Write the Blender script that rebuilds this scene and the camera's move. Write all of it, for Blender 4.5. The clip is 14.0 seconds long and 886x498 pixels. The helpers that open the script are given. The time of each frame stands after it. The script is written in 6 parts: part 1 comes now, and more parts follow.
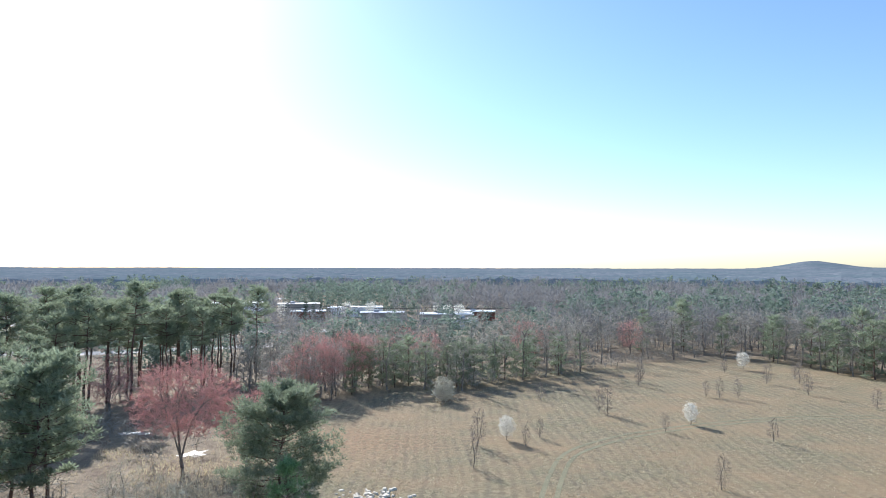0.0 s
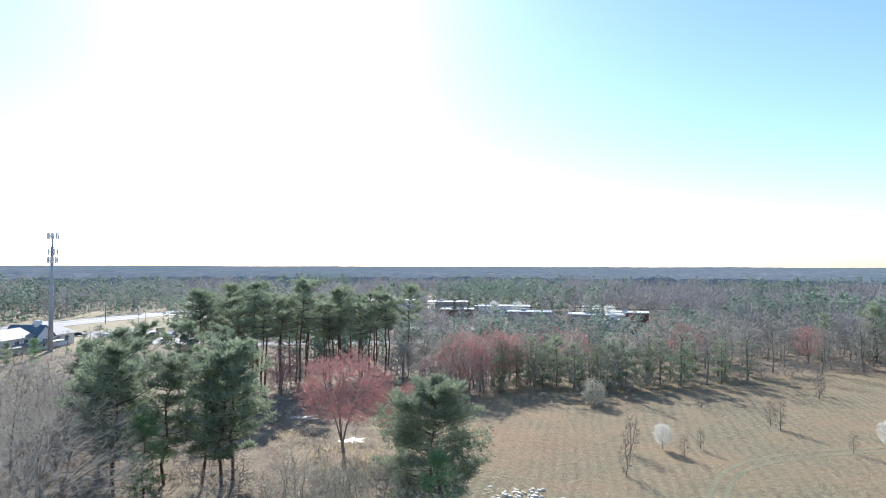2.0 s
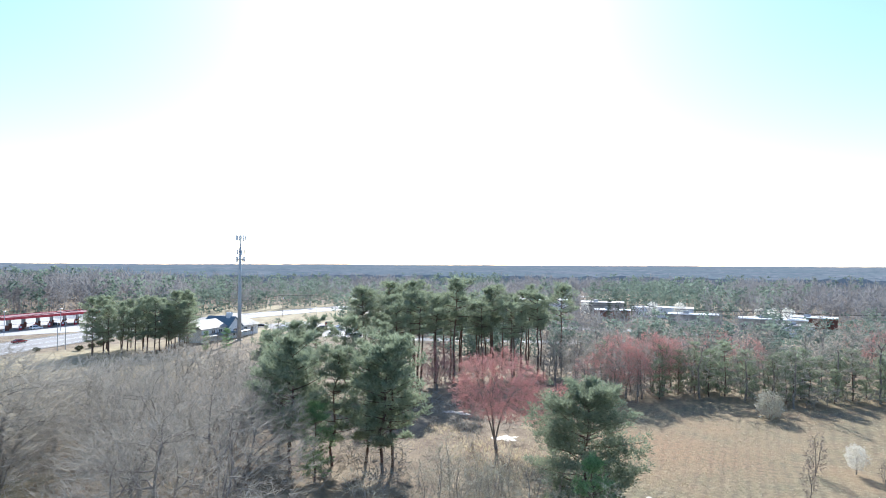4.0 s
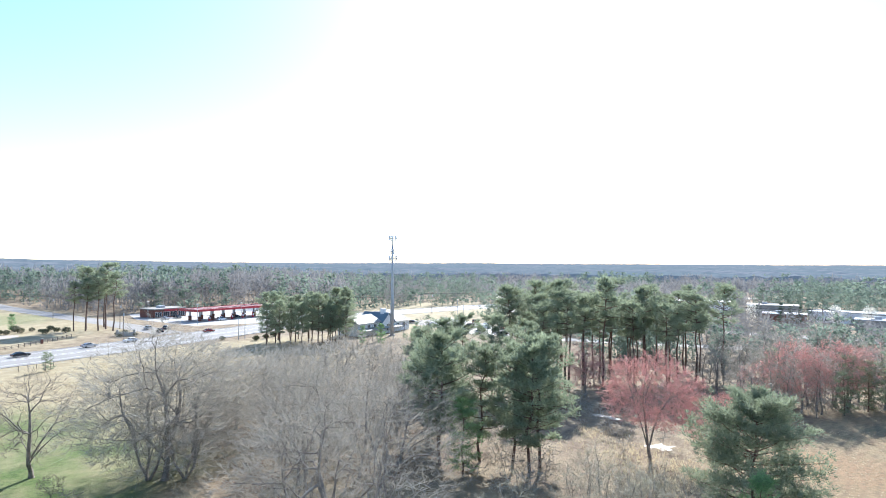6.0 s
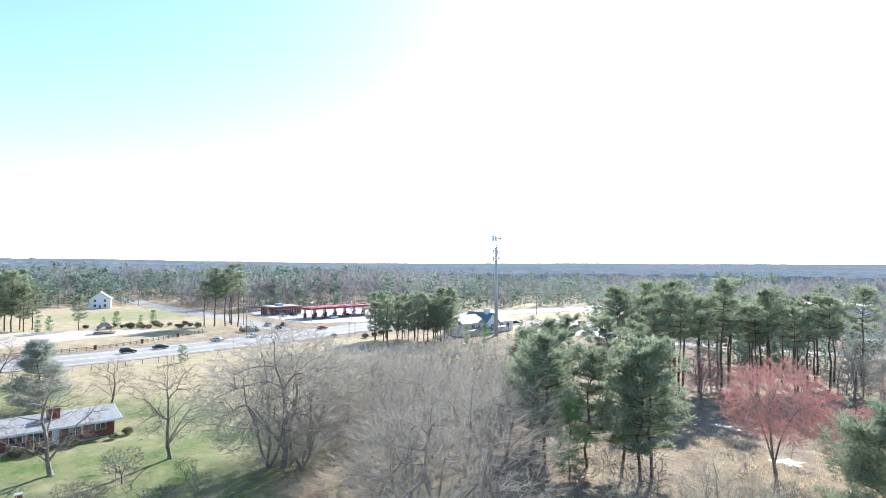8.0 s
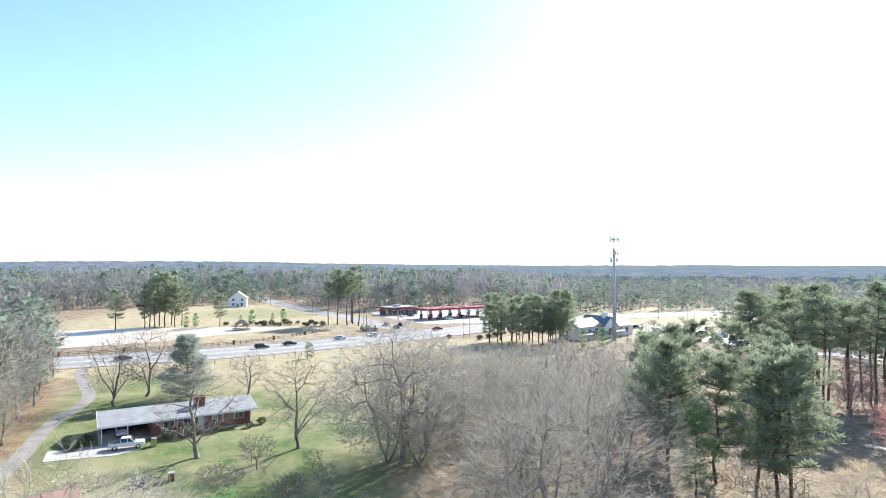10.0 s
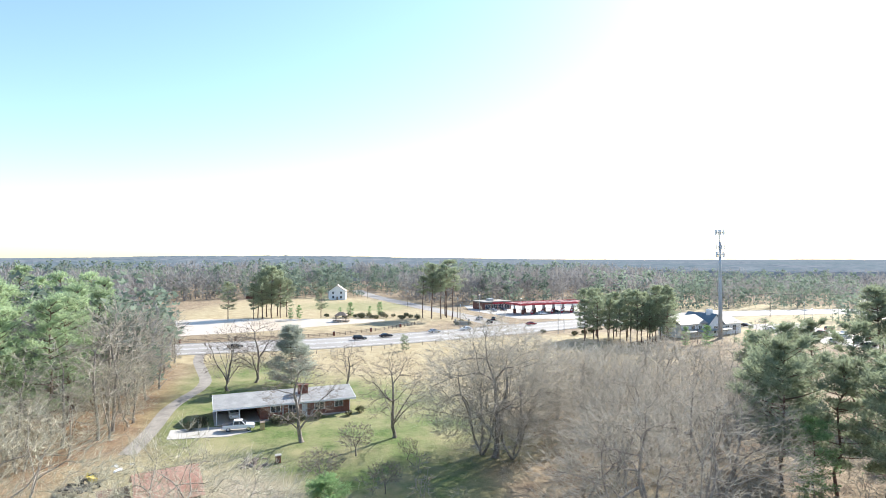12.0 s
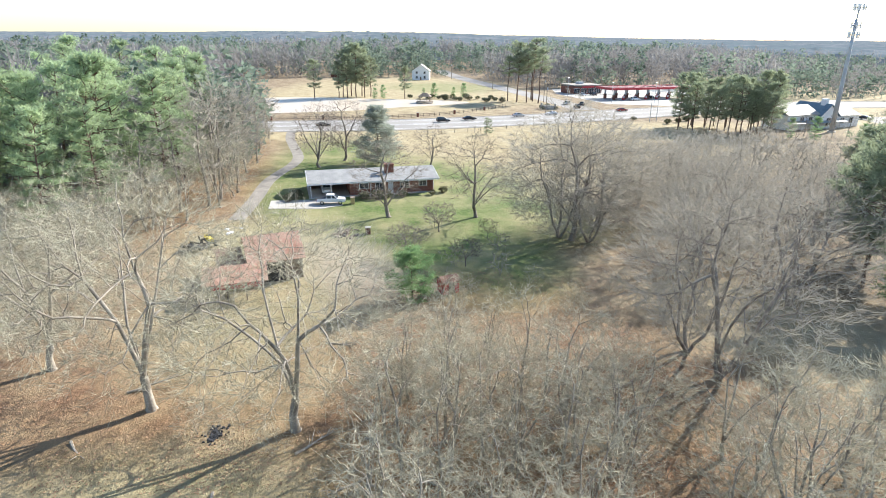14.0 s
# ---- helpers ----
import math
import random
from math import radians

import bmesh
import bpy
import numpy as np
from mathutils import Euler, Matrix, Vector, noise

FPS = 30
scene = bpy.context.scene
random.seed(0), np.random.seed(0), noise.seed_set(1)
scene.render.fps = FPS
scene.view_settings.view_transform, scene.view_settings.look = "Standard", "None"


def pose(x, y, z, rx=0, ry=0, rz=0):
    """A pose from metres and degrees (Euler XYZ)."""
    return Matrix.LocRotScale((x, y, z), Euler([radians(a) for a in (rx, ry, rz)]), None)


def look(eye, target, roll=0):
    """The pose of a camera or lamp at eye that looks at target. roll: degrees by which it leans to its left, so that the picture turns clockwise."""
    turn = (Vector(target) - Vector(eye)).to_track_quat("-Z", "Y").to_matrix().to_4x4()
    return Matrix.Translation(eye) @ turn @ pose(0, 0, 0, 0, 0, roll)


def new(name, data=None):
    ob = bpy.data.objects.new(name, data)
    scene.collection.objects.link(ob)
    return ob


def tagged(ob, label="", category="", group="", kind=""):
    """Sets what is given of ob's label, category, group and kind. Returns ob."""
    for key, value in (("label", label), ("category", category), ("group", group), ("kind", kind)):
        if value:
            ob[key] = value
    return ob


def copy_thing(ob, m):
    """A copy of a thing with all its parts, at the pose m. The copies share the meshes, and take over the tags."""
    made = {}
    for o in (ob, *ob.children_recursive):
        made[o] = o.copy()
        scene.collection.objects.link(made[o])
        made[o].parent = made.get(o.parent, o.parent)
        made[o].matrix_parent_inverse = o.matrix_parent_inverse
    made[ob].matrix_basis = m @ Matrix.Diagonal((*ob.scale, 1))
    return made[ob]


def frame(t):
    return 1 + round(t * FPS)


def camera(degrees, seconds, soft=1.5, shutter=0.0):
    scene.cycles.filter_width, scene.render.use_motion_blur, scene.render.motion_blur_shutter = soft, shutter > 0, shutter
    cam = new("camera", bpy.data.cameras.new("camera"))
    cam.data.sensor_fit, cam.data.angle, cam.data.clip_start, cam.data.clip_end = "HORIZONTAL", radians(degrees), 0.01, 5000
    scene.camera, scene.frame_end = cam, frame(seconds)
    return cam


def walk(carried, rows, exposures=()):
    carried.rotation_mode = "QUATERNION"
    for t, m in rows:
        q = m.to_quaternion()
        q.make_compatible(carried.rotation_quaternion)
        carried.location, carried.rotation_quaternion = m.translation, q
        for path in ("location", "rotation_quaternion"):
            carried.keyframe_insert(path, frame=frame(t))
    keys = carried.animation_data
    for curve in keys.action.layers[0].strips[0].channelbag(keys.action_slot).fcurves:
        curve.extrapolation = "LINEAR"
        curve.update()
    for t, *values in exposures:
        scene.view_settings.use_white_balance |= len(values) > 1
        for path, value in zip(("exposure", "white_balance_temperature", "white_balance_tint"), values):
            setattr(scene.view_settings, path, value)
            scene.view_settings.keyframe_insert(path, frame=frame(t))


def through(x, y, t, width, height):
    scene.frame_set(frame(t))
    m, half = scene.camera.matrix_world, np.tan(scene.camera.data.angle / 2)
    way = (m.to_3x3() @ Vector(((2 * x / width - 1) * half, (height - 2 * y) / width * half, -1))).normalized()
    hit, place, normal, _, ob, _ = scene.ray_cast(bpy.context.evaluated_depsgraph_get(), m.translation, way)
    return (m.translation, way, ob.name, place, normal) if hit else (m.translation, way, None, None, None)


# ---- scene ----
EYE = 28.0
# seconds, heading to the left of +y, pitch, roll
TURNS = ((0, -0.02, 1.67, -0.17), (0.5, 4.53, 1.7, -0.16), (1, 8.54, 1.66, -0.16), (1.5, 11.6, 1.56, -0.18), (2, 13.98, 1.53, -0.17), (2.5, 16.6, 1.5, -0.2),
         (3, 19.16, 1.49, -0.22), (3.5, 23.43, 1.46, -0.23), (4, 28.42, 1.39, -0.25), (4.8, 34.5, 1.33, -0.25), (5.6, 39.8, 1.26, -0.24), (6.5, 45.22, 1.19, -0.22), (7, 47.67, 1.2, -0.2), (7.5, 49.89, 1.21, -0.16),
         (8, 52.25, 1.22, -0.1), (8.5, 55.23, 1.23, -0.1), (9, 58.06, 1.29, -0.05), (9.8, 62.15, 1.37, -0.04), (10.6, 65.85, 1.44, -0.03), (11.5, 69.43, 1.46, 0.0), (12, 72.03, 0.85, 0.0),
         (12.5, 75.09, -2.9, -0.03), (13, 78.1, -8.73, -0.35), (13.5, 79.65, -14.78, -0.58), (14, 80.04, -19.72, -0.54))
cam = camera(73.1, 14.0, soft=0.95)
walk(cam, [(t, pose(0, 0, EYE, 90 + p, r, y)) for t, y, p, r in TURNS],
     exposures=[(0, 0.79, 5800, 11), (3, 0.92, 5800, 11), (6.5, 1.36, 5900, 10), (9, 1.38, 5980, 10), (11.5, 1.36, 6380, 10), (14, 1.36, 6500, 9)])

# ---- daylight ----
SUN_LEFT, SUN_UP = 30.0, 31.0
world = bpy.data.worlds.new("world")
scene.world = world
world.use_nodes = True
sky = world.node_tree.nodes.new("ShaderNodeTexSky")
sky.sky_type, sky.sun_disc = "NISHITA", False
sky.sun_elevation, sky.sun_rotation = radians(SUN_UP), radians(-SUN_LEFT)
sky.air_density, sky.dust_density, sky.ozone_density = 1.1, 0.4, 3.2
back = world.node_tree.nodes["Background"]
back.inputs["Strength"].default_value = 0.11
world.node_tree.links.new(sky.outputs[0], back.inputs[0])
sun = bpy.data.lights.new("sun", "SUN")
sun.energy, sun.angle, sun.color = 5.0, radians(0.6), (1.0, 0.95, 0.87)
SUN_WAY = Vector((-math.sin(radians(SUN_LEFT)) * math.cos(radians(SUN_UP)), math.cos(radians(SUN_LEFT)) * math.cos(radians(SUN_UP)), math.sin(radians(SUN_UP))))
new("sun", sun).matrix_world = look(SUN_WAY * 100, (0, 0, 0))


# ---- materials ----
def nodes_of(name):
    m = bpy.data.materials.new(name)
    m.use_nodes = True
    nt = m.node_tree
    return m, nt, nt.nodes["Principled BSDF"]


def add(nt, kind, **values):
    n = nt.nodes.new(kind)
    for key, value in values.items():
        n.inputs[key.replace("_", " ")].default_value = value
    return n


def blend(nt, a, b, factor, mode="MIX"):
    """Mixes two colours (sockets or tuples) by a factor (socket or number)."""
    n = nt.nodes.new("ShaderNodeMix")
    n.data_type, n.blend_type = "RGBA", mode
    for socket, value in ((n.inputs[6], a), (n.inputs[7], b), (n.inputs[0], factor)):
        if isinstance(value, bpy.types.NodeSocket):
            nt.links.new(value, socket)
        else:
            socket.default_value = (*value, 1) if isinstance(value, tuple) else value
    return n.outputs[2]


def calc(nt, op, a, b=0.0, clamp=False):
    n = nt.nodes.new("ShaderNodeMath")
    n.operation, n.use_clamp = op, clamp
    for socket, value in zip(n.inputs, (a, b)):
        if isinstance(value, bpy.types.NodeSocket):
            nt.links.new(value, socket)
        else:
            socket.default_value = value
    return n.outputs[0]


def noise_of(nt, where, scale, detail=4.0, rough=0.6, low=0.35, high=0.65):
    n = add(nt, "ShaderNodeTexNoise", Scale=scale, Detail=detail, Roughness=rough)
    nt.links.new(where, n.inputs["Vector"])
    r = nt.nodes.new("ShaderNodeMapRange")
    r.inputs[1].default_value, r.inputs[2].default_value = low, high
    nt.links.new(n.outputs[0], r.inputs[0])
    return r.outputs[0]


def place_of(nt):
    return nt.nodes.new("ShaderNodeNewGeometry").outputs["Position"]


def thing_of(nt):
    return nt.nodes.new("ShaderNodeTexCoord").outputs["Object"]


def surface(name, dark, light, scale=3.0, rough=0.8, metal=0.0, fine=25.0, bump=0.3, vary=0.0, island=0.0, through=0.0, spec=0.4):
    """A surface of two tones, mottled at two scales, with fine relief. vary: from thing to thing; island: from piece to piece; through: light let through thin leaves."""
    m, nt, p = nodes_of(name)
    at = thing_of(nt)
    a, b = noise_of(nt, at, scale), noise_of(nt, at, fine, 3.0)
    col = blend(nt, dark, light, blend(nt, (0, 0, 0), (1, 1, 1), calc(nt, "ADD", calc(nt, "MULTIPLY", a, 0.6), calc(nt, "MULTIPLY", b, 0.4))))
    if vary:
        r = nt.nodes.new("ShaderNodeObjectInfo").outputs["Random"]
        col = blend(nt, col, blend(nt, (0, 0, 0), (1, 1, 1), calc(nt, "ADD", calc(nt, "MULTIPLY", r, 2 * vary), 1 - vary)), 1.0, "MULTIPLY")
    if island:
        r = nt.nodes.new("ShaderNodeNewGeometry").outputs["Random Per Island"]
        col = blend(nt, col, blend(nt, (0, 0, 0), (1, 1, 1), calc(nt, "ADD", calc(nt, "MULTIPLY", r, 2 * island), 1 - island)), 1.0, "MULTIPLY")
    nt.links.new(col, p.inputs["Base Color"])
    p.inputs["Roughness"].default_value, p.inputs["Metallic"].default_value = rough, metal
    p.inputs["Specular IOR Level"].default_value = spec
    if bump:
        k = add(nt, "ShaderNodeBump", Strength=bump, Distance=0.02)
        nt.links.new(b, k.inputs["Height"])
        nt.links.new(k.outputs[0], p.inputs["Normal"])
    if through:
        tr = nt.nodes.new("ShaderNodeBsdfTranslucent")
        nt.links.new(col, tr.inputs[0])
        mix = nt.nodes.new("ShaderNodeMixShader")
        mix.inputs[0].default_value = through
        nt.links.new(p.outputs[0], mix.inputs[1])
        nt.links.new(tr.outputs[0], mix.inputs[2])
        nt.links.new(mix.outputs[0], nt.nodes["Material Output"].inputs[0])
    return m


BARK = surface("grey_bark", (0.12, 0.1, 0.085), (0.34, 0.3, 0.255), 1.5, 0.9, vary=0.2, bump=0.6)
PALE_BARK = surface("pale_bark", (0.12, 0.1, 0.08), (0.5, 0.45, 0.38), 0.7, 0.9, vary=0.2, bump=0.5)
PINE_BARK = surface("pine_bark", (0.07, 0.045, 0.035), (0.2, 0.13, 0.1), 1.5, 0.9, vary=0.2, bump=0.6)
TWIG = surface("bare_twigs", (0.29, 0.266, 0.222), (0.53, 0.49, 0.418), 0.4, 0.85, bump=0, vary=0.2, island=0.3, through=0.38)
PALE_TWIG = surface("pale_twigs", (0.28, 0.255, 0.18), (0.64, 0.6, 0.465), 0.4, 0.85, bump=0, vary=0.2, island=0.4, through=0.25)
FIELD_TWIG = surface("brown_twigs", (0.19, 0.155, 0.13), (0.36, 0.3, 0.26), 0.6, 0.85, bump=0, vary=0.2, island=0.2, through=0.35)
RED_BUD = surface("red_buds", (0.55, 0.27, 0.24), (0.76, 0.45, 0.4), 0.5, 0.8, bump=0, vary=0.15, island=0.25, through=0.48)
CREAM_BUD = surface("cream_buds", (0.6, 0.57, 0.45), (0.76, 0.73, 0.62), 0.5, 0.8, bump=0, island=0.2, through=0.4)
NEEDLE = surface("pine_needles", (0.2, 0.24, 0.15), (0.39, 0.44, 0.29), 0.3, 0.7, bump=0, vary=0.2, island=0.3, through=0.5)
# lightened copy of the pine needles, with sunlight put into the colour
SUNLIT_NEEDLE = surface("sunlit_green_needles", (0.3, 0.395, 0.22), (0.54, 0.65, 0.4), 0.3, 0.7, bump=0, vary=0.2, island=0.25, through=0.5, spec=0.2)
DARK_NEEDLE = surface("dark_needles", (0.05, 0.08, 0.05), (0.12, 0.16, 0.1), 0.5, 0.6, bump=0, vary=0.15, island=0.3, through=0.2)
YOUNG_NEEDLE = surface("young_needles", (0.15, 0.26, 0.11), (0.33, 0.48, 0.22), 0.5, 0.6, bump=0, vary=0.15, island=0.3, through=0.45)
GREY_NEEDLE = surface("cedar_foliage", (0.27, 0.3, 0.25), (0.5, 0.53, 0.45), 0.5, 0.7, bump=0, island=0.3, through=0.45)
PETAL = surface("white_blossom", (0.84, 0.82, 0.74), (0.93, 0.91, 0.85), 1.0, 0.7, bump=0, island=0.06, through=0.6)
FAR_TWIG = surface("far_twigs", (0.205, 0.197, 0.19), (0.32, 0.308, 0.297), 0.02, 0.9, fine=0.08, bump=0, island=0.12, through=0.35)
FAR_NEEDLE = surface("far_needles", (0.13, 0.175, 0.14), (0.235, 0.29, 0.222), 0.02, 0.8, fine=0.08, bump=0, island=0.15, through=0.5)
STRAW = surface("dry_grass", (0.5, 0.42, 0.27), (0.72, 0.62, 0.42), 0.1, 0.9, bump=0, island=0.25, through=0.5)
LEAF = surface("fallen_leaves", (0.17, 0.09, 0.05), (0.45, 0.29, 0.18), 0.5, 0.8, bump=0, island=0.45)
BRICK = surface("red_brick", (0.13, 0.05, 0.035), (0.24, 0.1, 0.07), 2.0, 0.85, fine=12)
ROOF = surface("pale_shingles", (0.225, 0.225, 0.22), (0.37, 0.366, 0.352), 0.6, 0.7, fine=8, spec=0.25)
CONCRETE = surface("concrete", (0.337, 0.314, 0.282), (0.464, 0.441, 0.4), 0.3, 0.7, fine=5)
ASPHALT = surface("worn_asphalt", (0.23, 0.215, 0.195), (0.33, 0.31, 0.285), 0.05, 0.8, fine=2.5, bump=0.1, spec=0.25)
GRAVEL = surface("gravel", (0.15, 0.135, 0.12), (0.3, 0.275, 0.24), 0.5, 0.9, fine=5)
WHITE = surface("white_paint", (0.68, 0.69, 0.7), (0.82, 0.82, 0.81), 0.5, 0.5, fine=6, bump=0.05)
GREY_METAL = surface("galvanised_steel", (0.34, 0.36, 0.39), (0.46, 0.48, 0.51), 0.6, 0.5, 0.4, fine=4, bump=0.05)
RED_PAINT = surface("red_paint", (0.4, 0.03, 0.045), (0.52, 0.06, 0.07), 0.4, 0.5, fine=3, bump=0.05)
DARK = surface("dark_paint", (0.02, 0.02, 0.022), (0.05, 0.05, 0.052), 1.0, 0.5, bump=0.05)
RUST = surface("rusty_sheet", (0.25, 0.115, 0.075), (0.48, 0.31, 0.235), 0.5, 0.7, 0.1, fine=3)
WOOD = surface("weathered_wood", (0.13, 0.1, 0.08), (0.28, 0.23, 0.18), 1.0, 0.9, fine=8)
TEAL_ROOF = surface("blue_grey_roof", (0.1, 0.15, 0.18), (0.17, 0.23, 0.26), 0.6, 0.5, fine=5)


def ground_material():
    m, nt, p = nodes_of("ground_cover")
    at = place_of(nt)
    xyz = nt.nodes.new("ShaderNodeSeparateXYZ")
    nt.links.new(at, xyz.inputs[0])
    wob = calc(nt, "SUBTRACT", noise_of(nt, at, 0.045, 5.0, 0.6, 0.0, 1.0), 0.5)

    def spot(x, y, rx, ry, turn=0.0, soft=0.35, ragged=1.2):
        """1 inside a ragged oval patch of the plan, 0 outside."""
        c, s = math.cos(radians(turn)), math.sin(radians(turn))
        dx, dy = calc(nt, "SUBTRACT", xyz.outputs[0], x), calc(nt, "SUBTRACT", xyz.outputs[1], y)
        u = calc(nt, "DIVIDE", calc(nt, "ADD", calc(nt, "MULTIPLY", dx, c), calc(nt, "MULTIPLY", dy, s)), rx)
        v = calc(nt, "DIVIDE", calc(nt, "SUBTRACT", calc(nt, "MULTIPLY", dy, c), calc(nt, "MULTIPLY", dx, s)), ry)
        r = calc(nt, "SQRT", calc(nt, "ADD", calc(nt, "MULTIPLY", u, u), calc(nt, "MULTIPLY", v, v)))
        r = calc(nt, "ADD", r, calc(nt, "MULTIPLY", wob, ragged))
        k = nt.nodes.new("ShaderNodeMapRange")
        k.inputs[1].default_value, k.inputs[2].default_value, k.inputs[3].default_value, k.inputs[4].default_value = 1 - soft, 1 + soft, 1, 0
        nt.links.new(r, k.inputs[0])
        return k.outputs[0]

    fine, mid = calc(nt, "ADD", calc(nt, "MULTIPLY", noise_of(nt, at, 1.4, 5.0, 0.75, 0.42, 0.58), 0.6), calc(nt, "MULTIPLY", noise_of(nt, at, 6.0, 4.0, 0.75, 0.42, 0.58), 0.4)), noise_of(nt, at, 0.25, 5.0)
    col = blend(nt, blend(nt, (0.1, 0.07, 0.046), (0.25, 0.185, 0.125), fine), (0.36, 0.29, 0.19), calc(nt, "MULTIPLY", mid, 0.75))  # leaf litter under woods
    hay = blend(nt, blend(nt, (0.135, 0.105, 0.06), (0.36, 0.297, 0.183), fine), (0.2, 0.19, 0.1), calc(nt, "MULTIPLY", mid, 0.45))
    wave = add(nt, "ShaderNodeTexWave", Scale=0.19, Distortion=26.0, Detail=1.5, Detail_Scale=0.07, Detail_Roughness=0.7)
    nt.links.new(at, wave.inputs["Vector"])
    hay = blend(nt, hay, (0.135, 0.106, 0.0713), calc(nt, "MULTIPLY", calc(nt, "POWER", wave.outputs["Fac"], 1.6), calc(nt, "ADD", calc(nt, "MULTIPLY", noise_of(nt, at, 0.4, 5.0, 0.75, 0.4, 0.62), 0.55), 0.2)))
    hay = blend(nt, hay, (0.357, 0.197, 0.103), calc(nt, "MULTIPLY", spot(-14, 96, 12, 9, 0, 0.7, 2.0), calc(nt, "MULTIPLY", fine, 0.8)))
    hay = blend(nt, hay, (0.34, 0.225, 0.125), calc(nt, "MULTIPLY", noise_of(nt, at, 0.06, 6.0, 0.7, 0.42, 0.66), 0.6))
    for x, y, rx, ry, turn in ((50, 95, 80, 75, 0), (75, 150, 42, 30, 35), (10, 112, 42, 24, 25), (70, 60, 95, 95, 0)):
        col = blend(nt, col, hay, spot(x, y, rx, ry, turn, 0.12, 0.35))
    tan = blend(nt, (0.299, 0.242, 0.142), (0.414, 0.349, 0.221), mid)
    for x, y, rx, ry, turn in ((-150, 55, 42, 62, 0), (-185, 30, 14, 120, 0), (-300, 30, 75, 70, 0), (-360, 40, 70, 60, 0), (-220, 240, 90, 90, 0)):
        col = blend(nt, col, tan, spot(x, y, rx, ry, turn, 0.2, 0.5))
    col = blend(nt, col, blend(nt, (0.111, 0.15, 0.0475), (0.206, 0.238, 0.0946), fine), calc(nt, "MULTIPLY", spot(-345, 60, 35, 30), 0.5))
    lawn = blend(nt, blend(nt, (0.055, 0.092, 0.024), (0.14, 0.195, 0.058), fine), (0.26, 0.245, 0.125), noise_of(nt, at, 0.12, 5.0, 0.65, 0.37, 0.63))
    for x, y, rx, ry, turn in ((-104, 14, 36, 26, 0), (-130, 0, 42, 15, 0), (-75, 18, 17, 11, 0)):
        col = blend(nt, col, lawn, spot(x, y, rx, ry, turn, 0.3, 0.7))
    leaf = blend(nt, blend(nt, (0.07, 0.036, 0.021), (0.28, 0.15, 0.082), fine), (0.29, 0.21, 0.115), calc(nt, "MULTIPLY", mid, 0.6))
    col = blend(nt, col, leaf, calc(nt, "MULTIPLY", spot(-38, 0, 22, 40, 0, 0.5), 0.85))
    col = blend(nt, col, leaf, calc(nt, "MULTIPLY", spot(-125, -26, 45, 9, 0, 0.4), 0.8))
    col = blend(nt, col, tan, calc(nt, "MULTIPLY", spot(-28, -16, 9, 12, 0, 0.5), 0.25))
    grass = blend(nt, blend(nt, (0.182, 0.164, 0.0819), (0.328, 0.3, 0.164), fine), (0.382, 0.328, 0.2), mid)
    for x, y, rx, ry in ((-62, -9, 17, 10), (-30, -14, 8, 12), (-84, -10, 10, 12)):
        col = blend(nt, col, grass, calc(nt, "MULTIPLY", spot(x, y, rx, ry, 0, 0.5), 0.8))
    col = blend(nt, col, (0.332, 0.285, 0.222), calc(nt, "MULTIPLY", spot(-72, 1, 12, 5, 20, 0.5), 0.8))
    col = blend(nt, col, tan, calc(nt, "MULTIPLY", spot(-49, 44, 15, 10, 40, 0.4), 0.85))
    nt.links.new(col, p.inputs["Base Color"])
    p.inputs["Roughness"].default_value = 0.95
    p.inputs["Specular IOR Level"].default_value = 0.2
    k = add(nt, "ShaderNodeBump", Strength=0.6, Distance=0.1)
    nt.links.new(fine, k.inputs["Height"])
    nt.links.new(k.outputs[0], p.inputs["Normal"])
    return m


GROUND = ground_material()


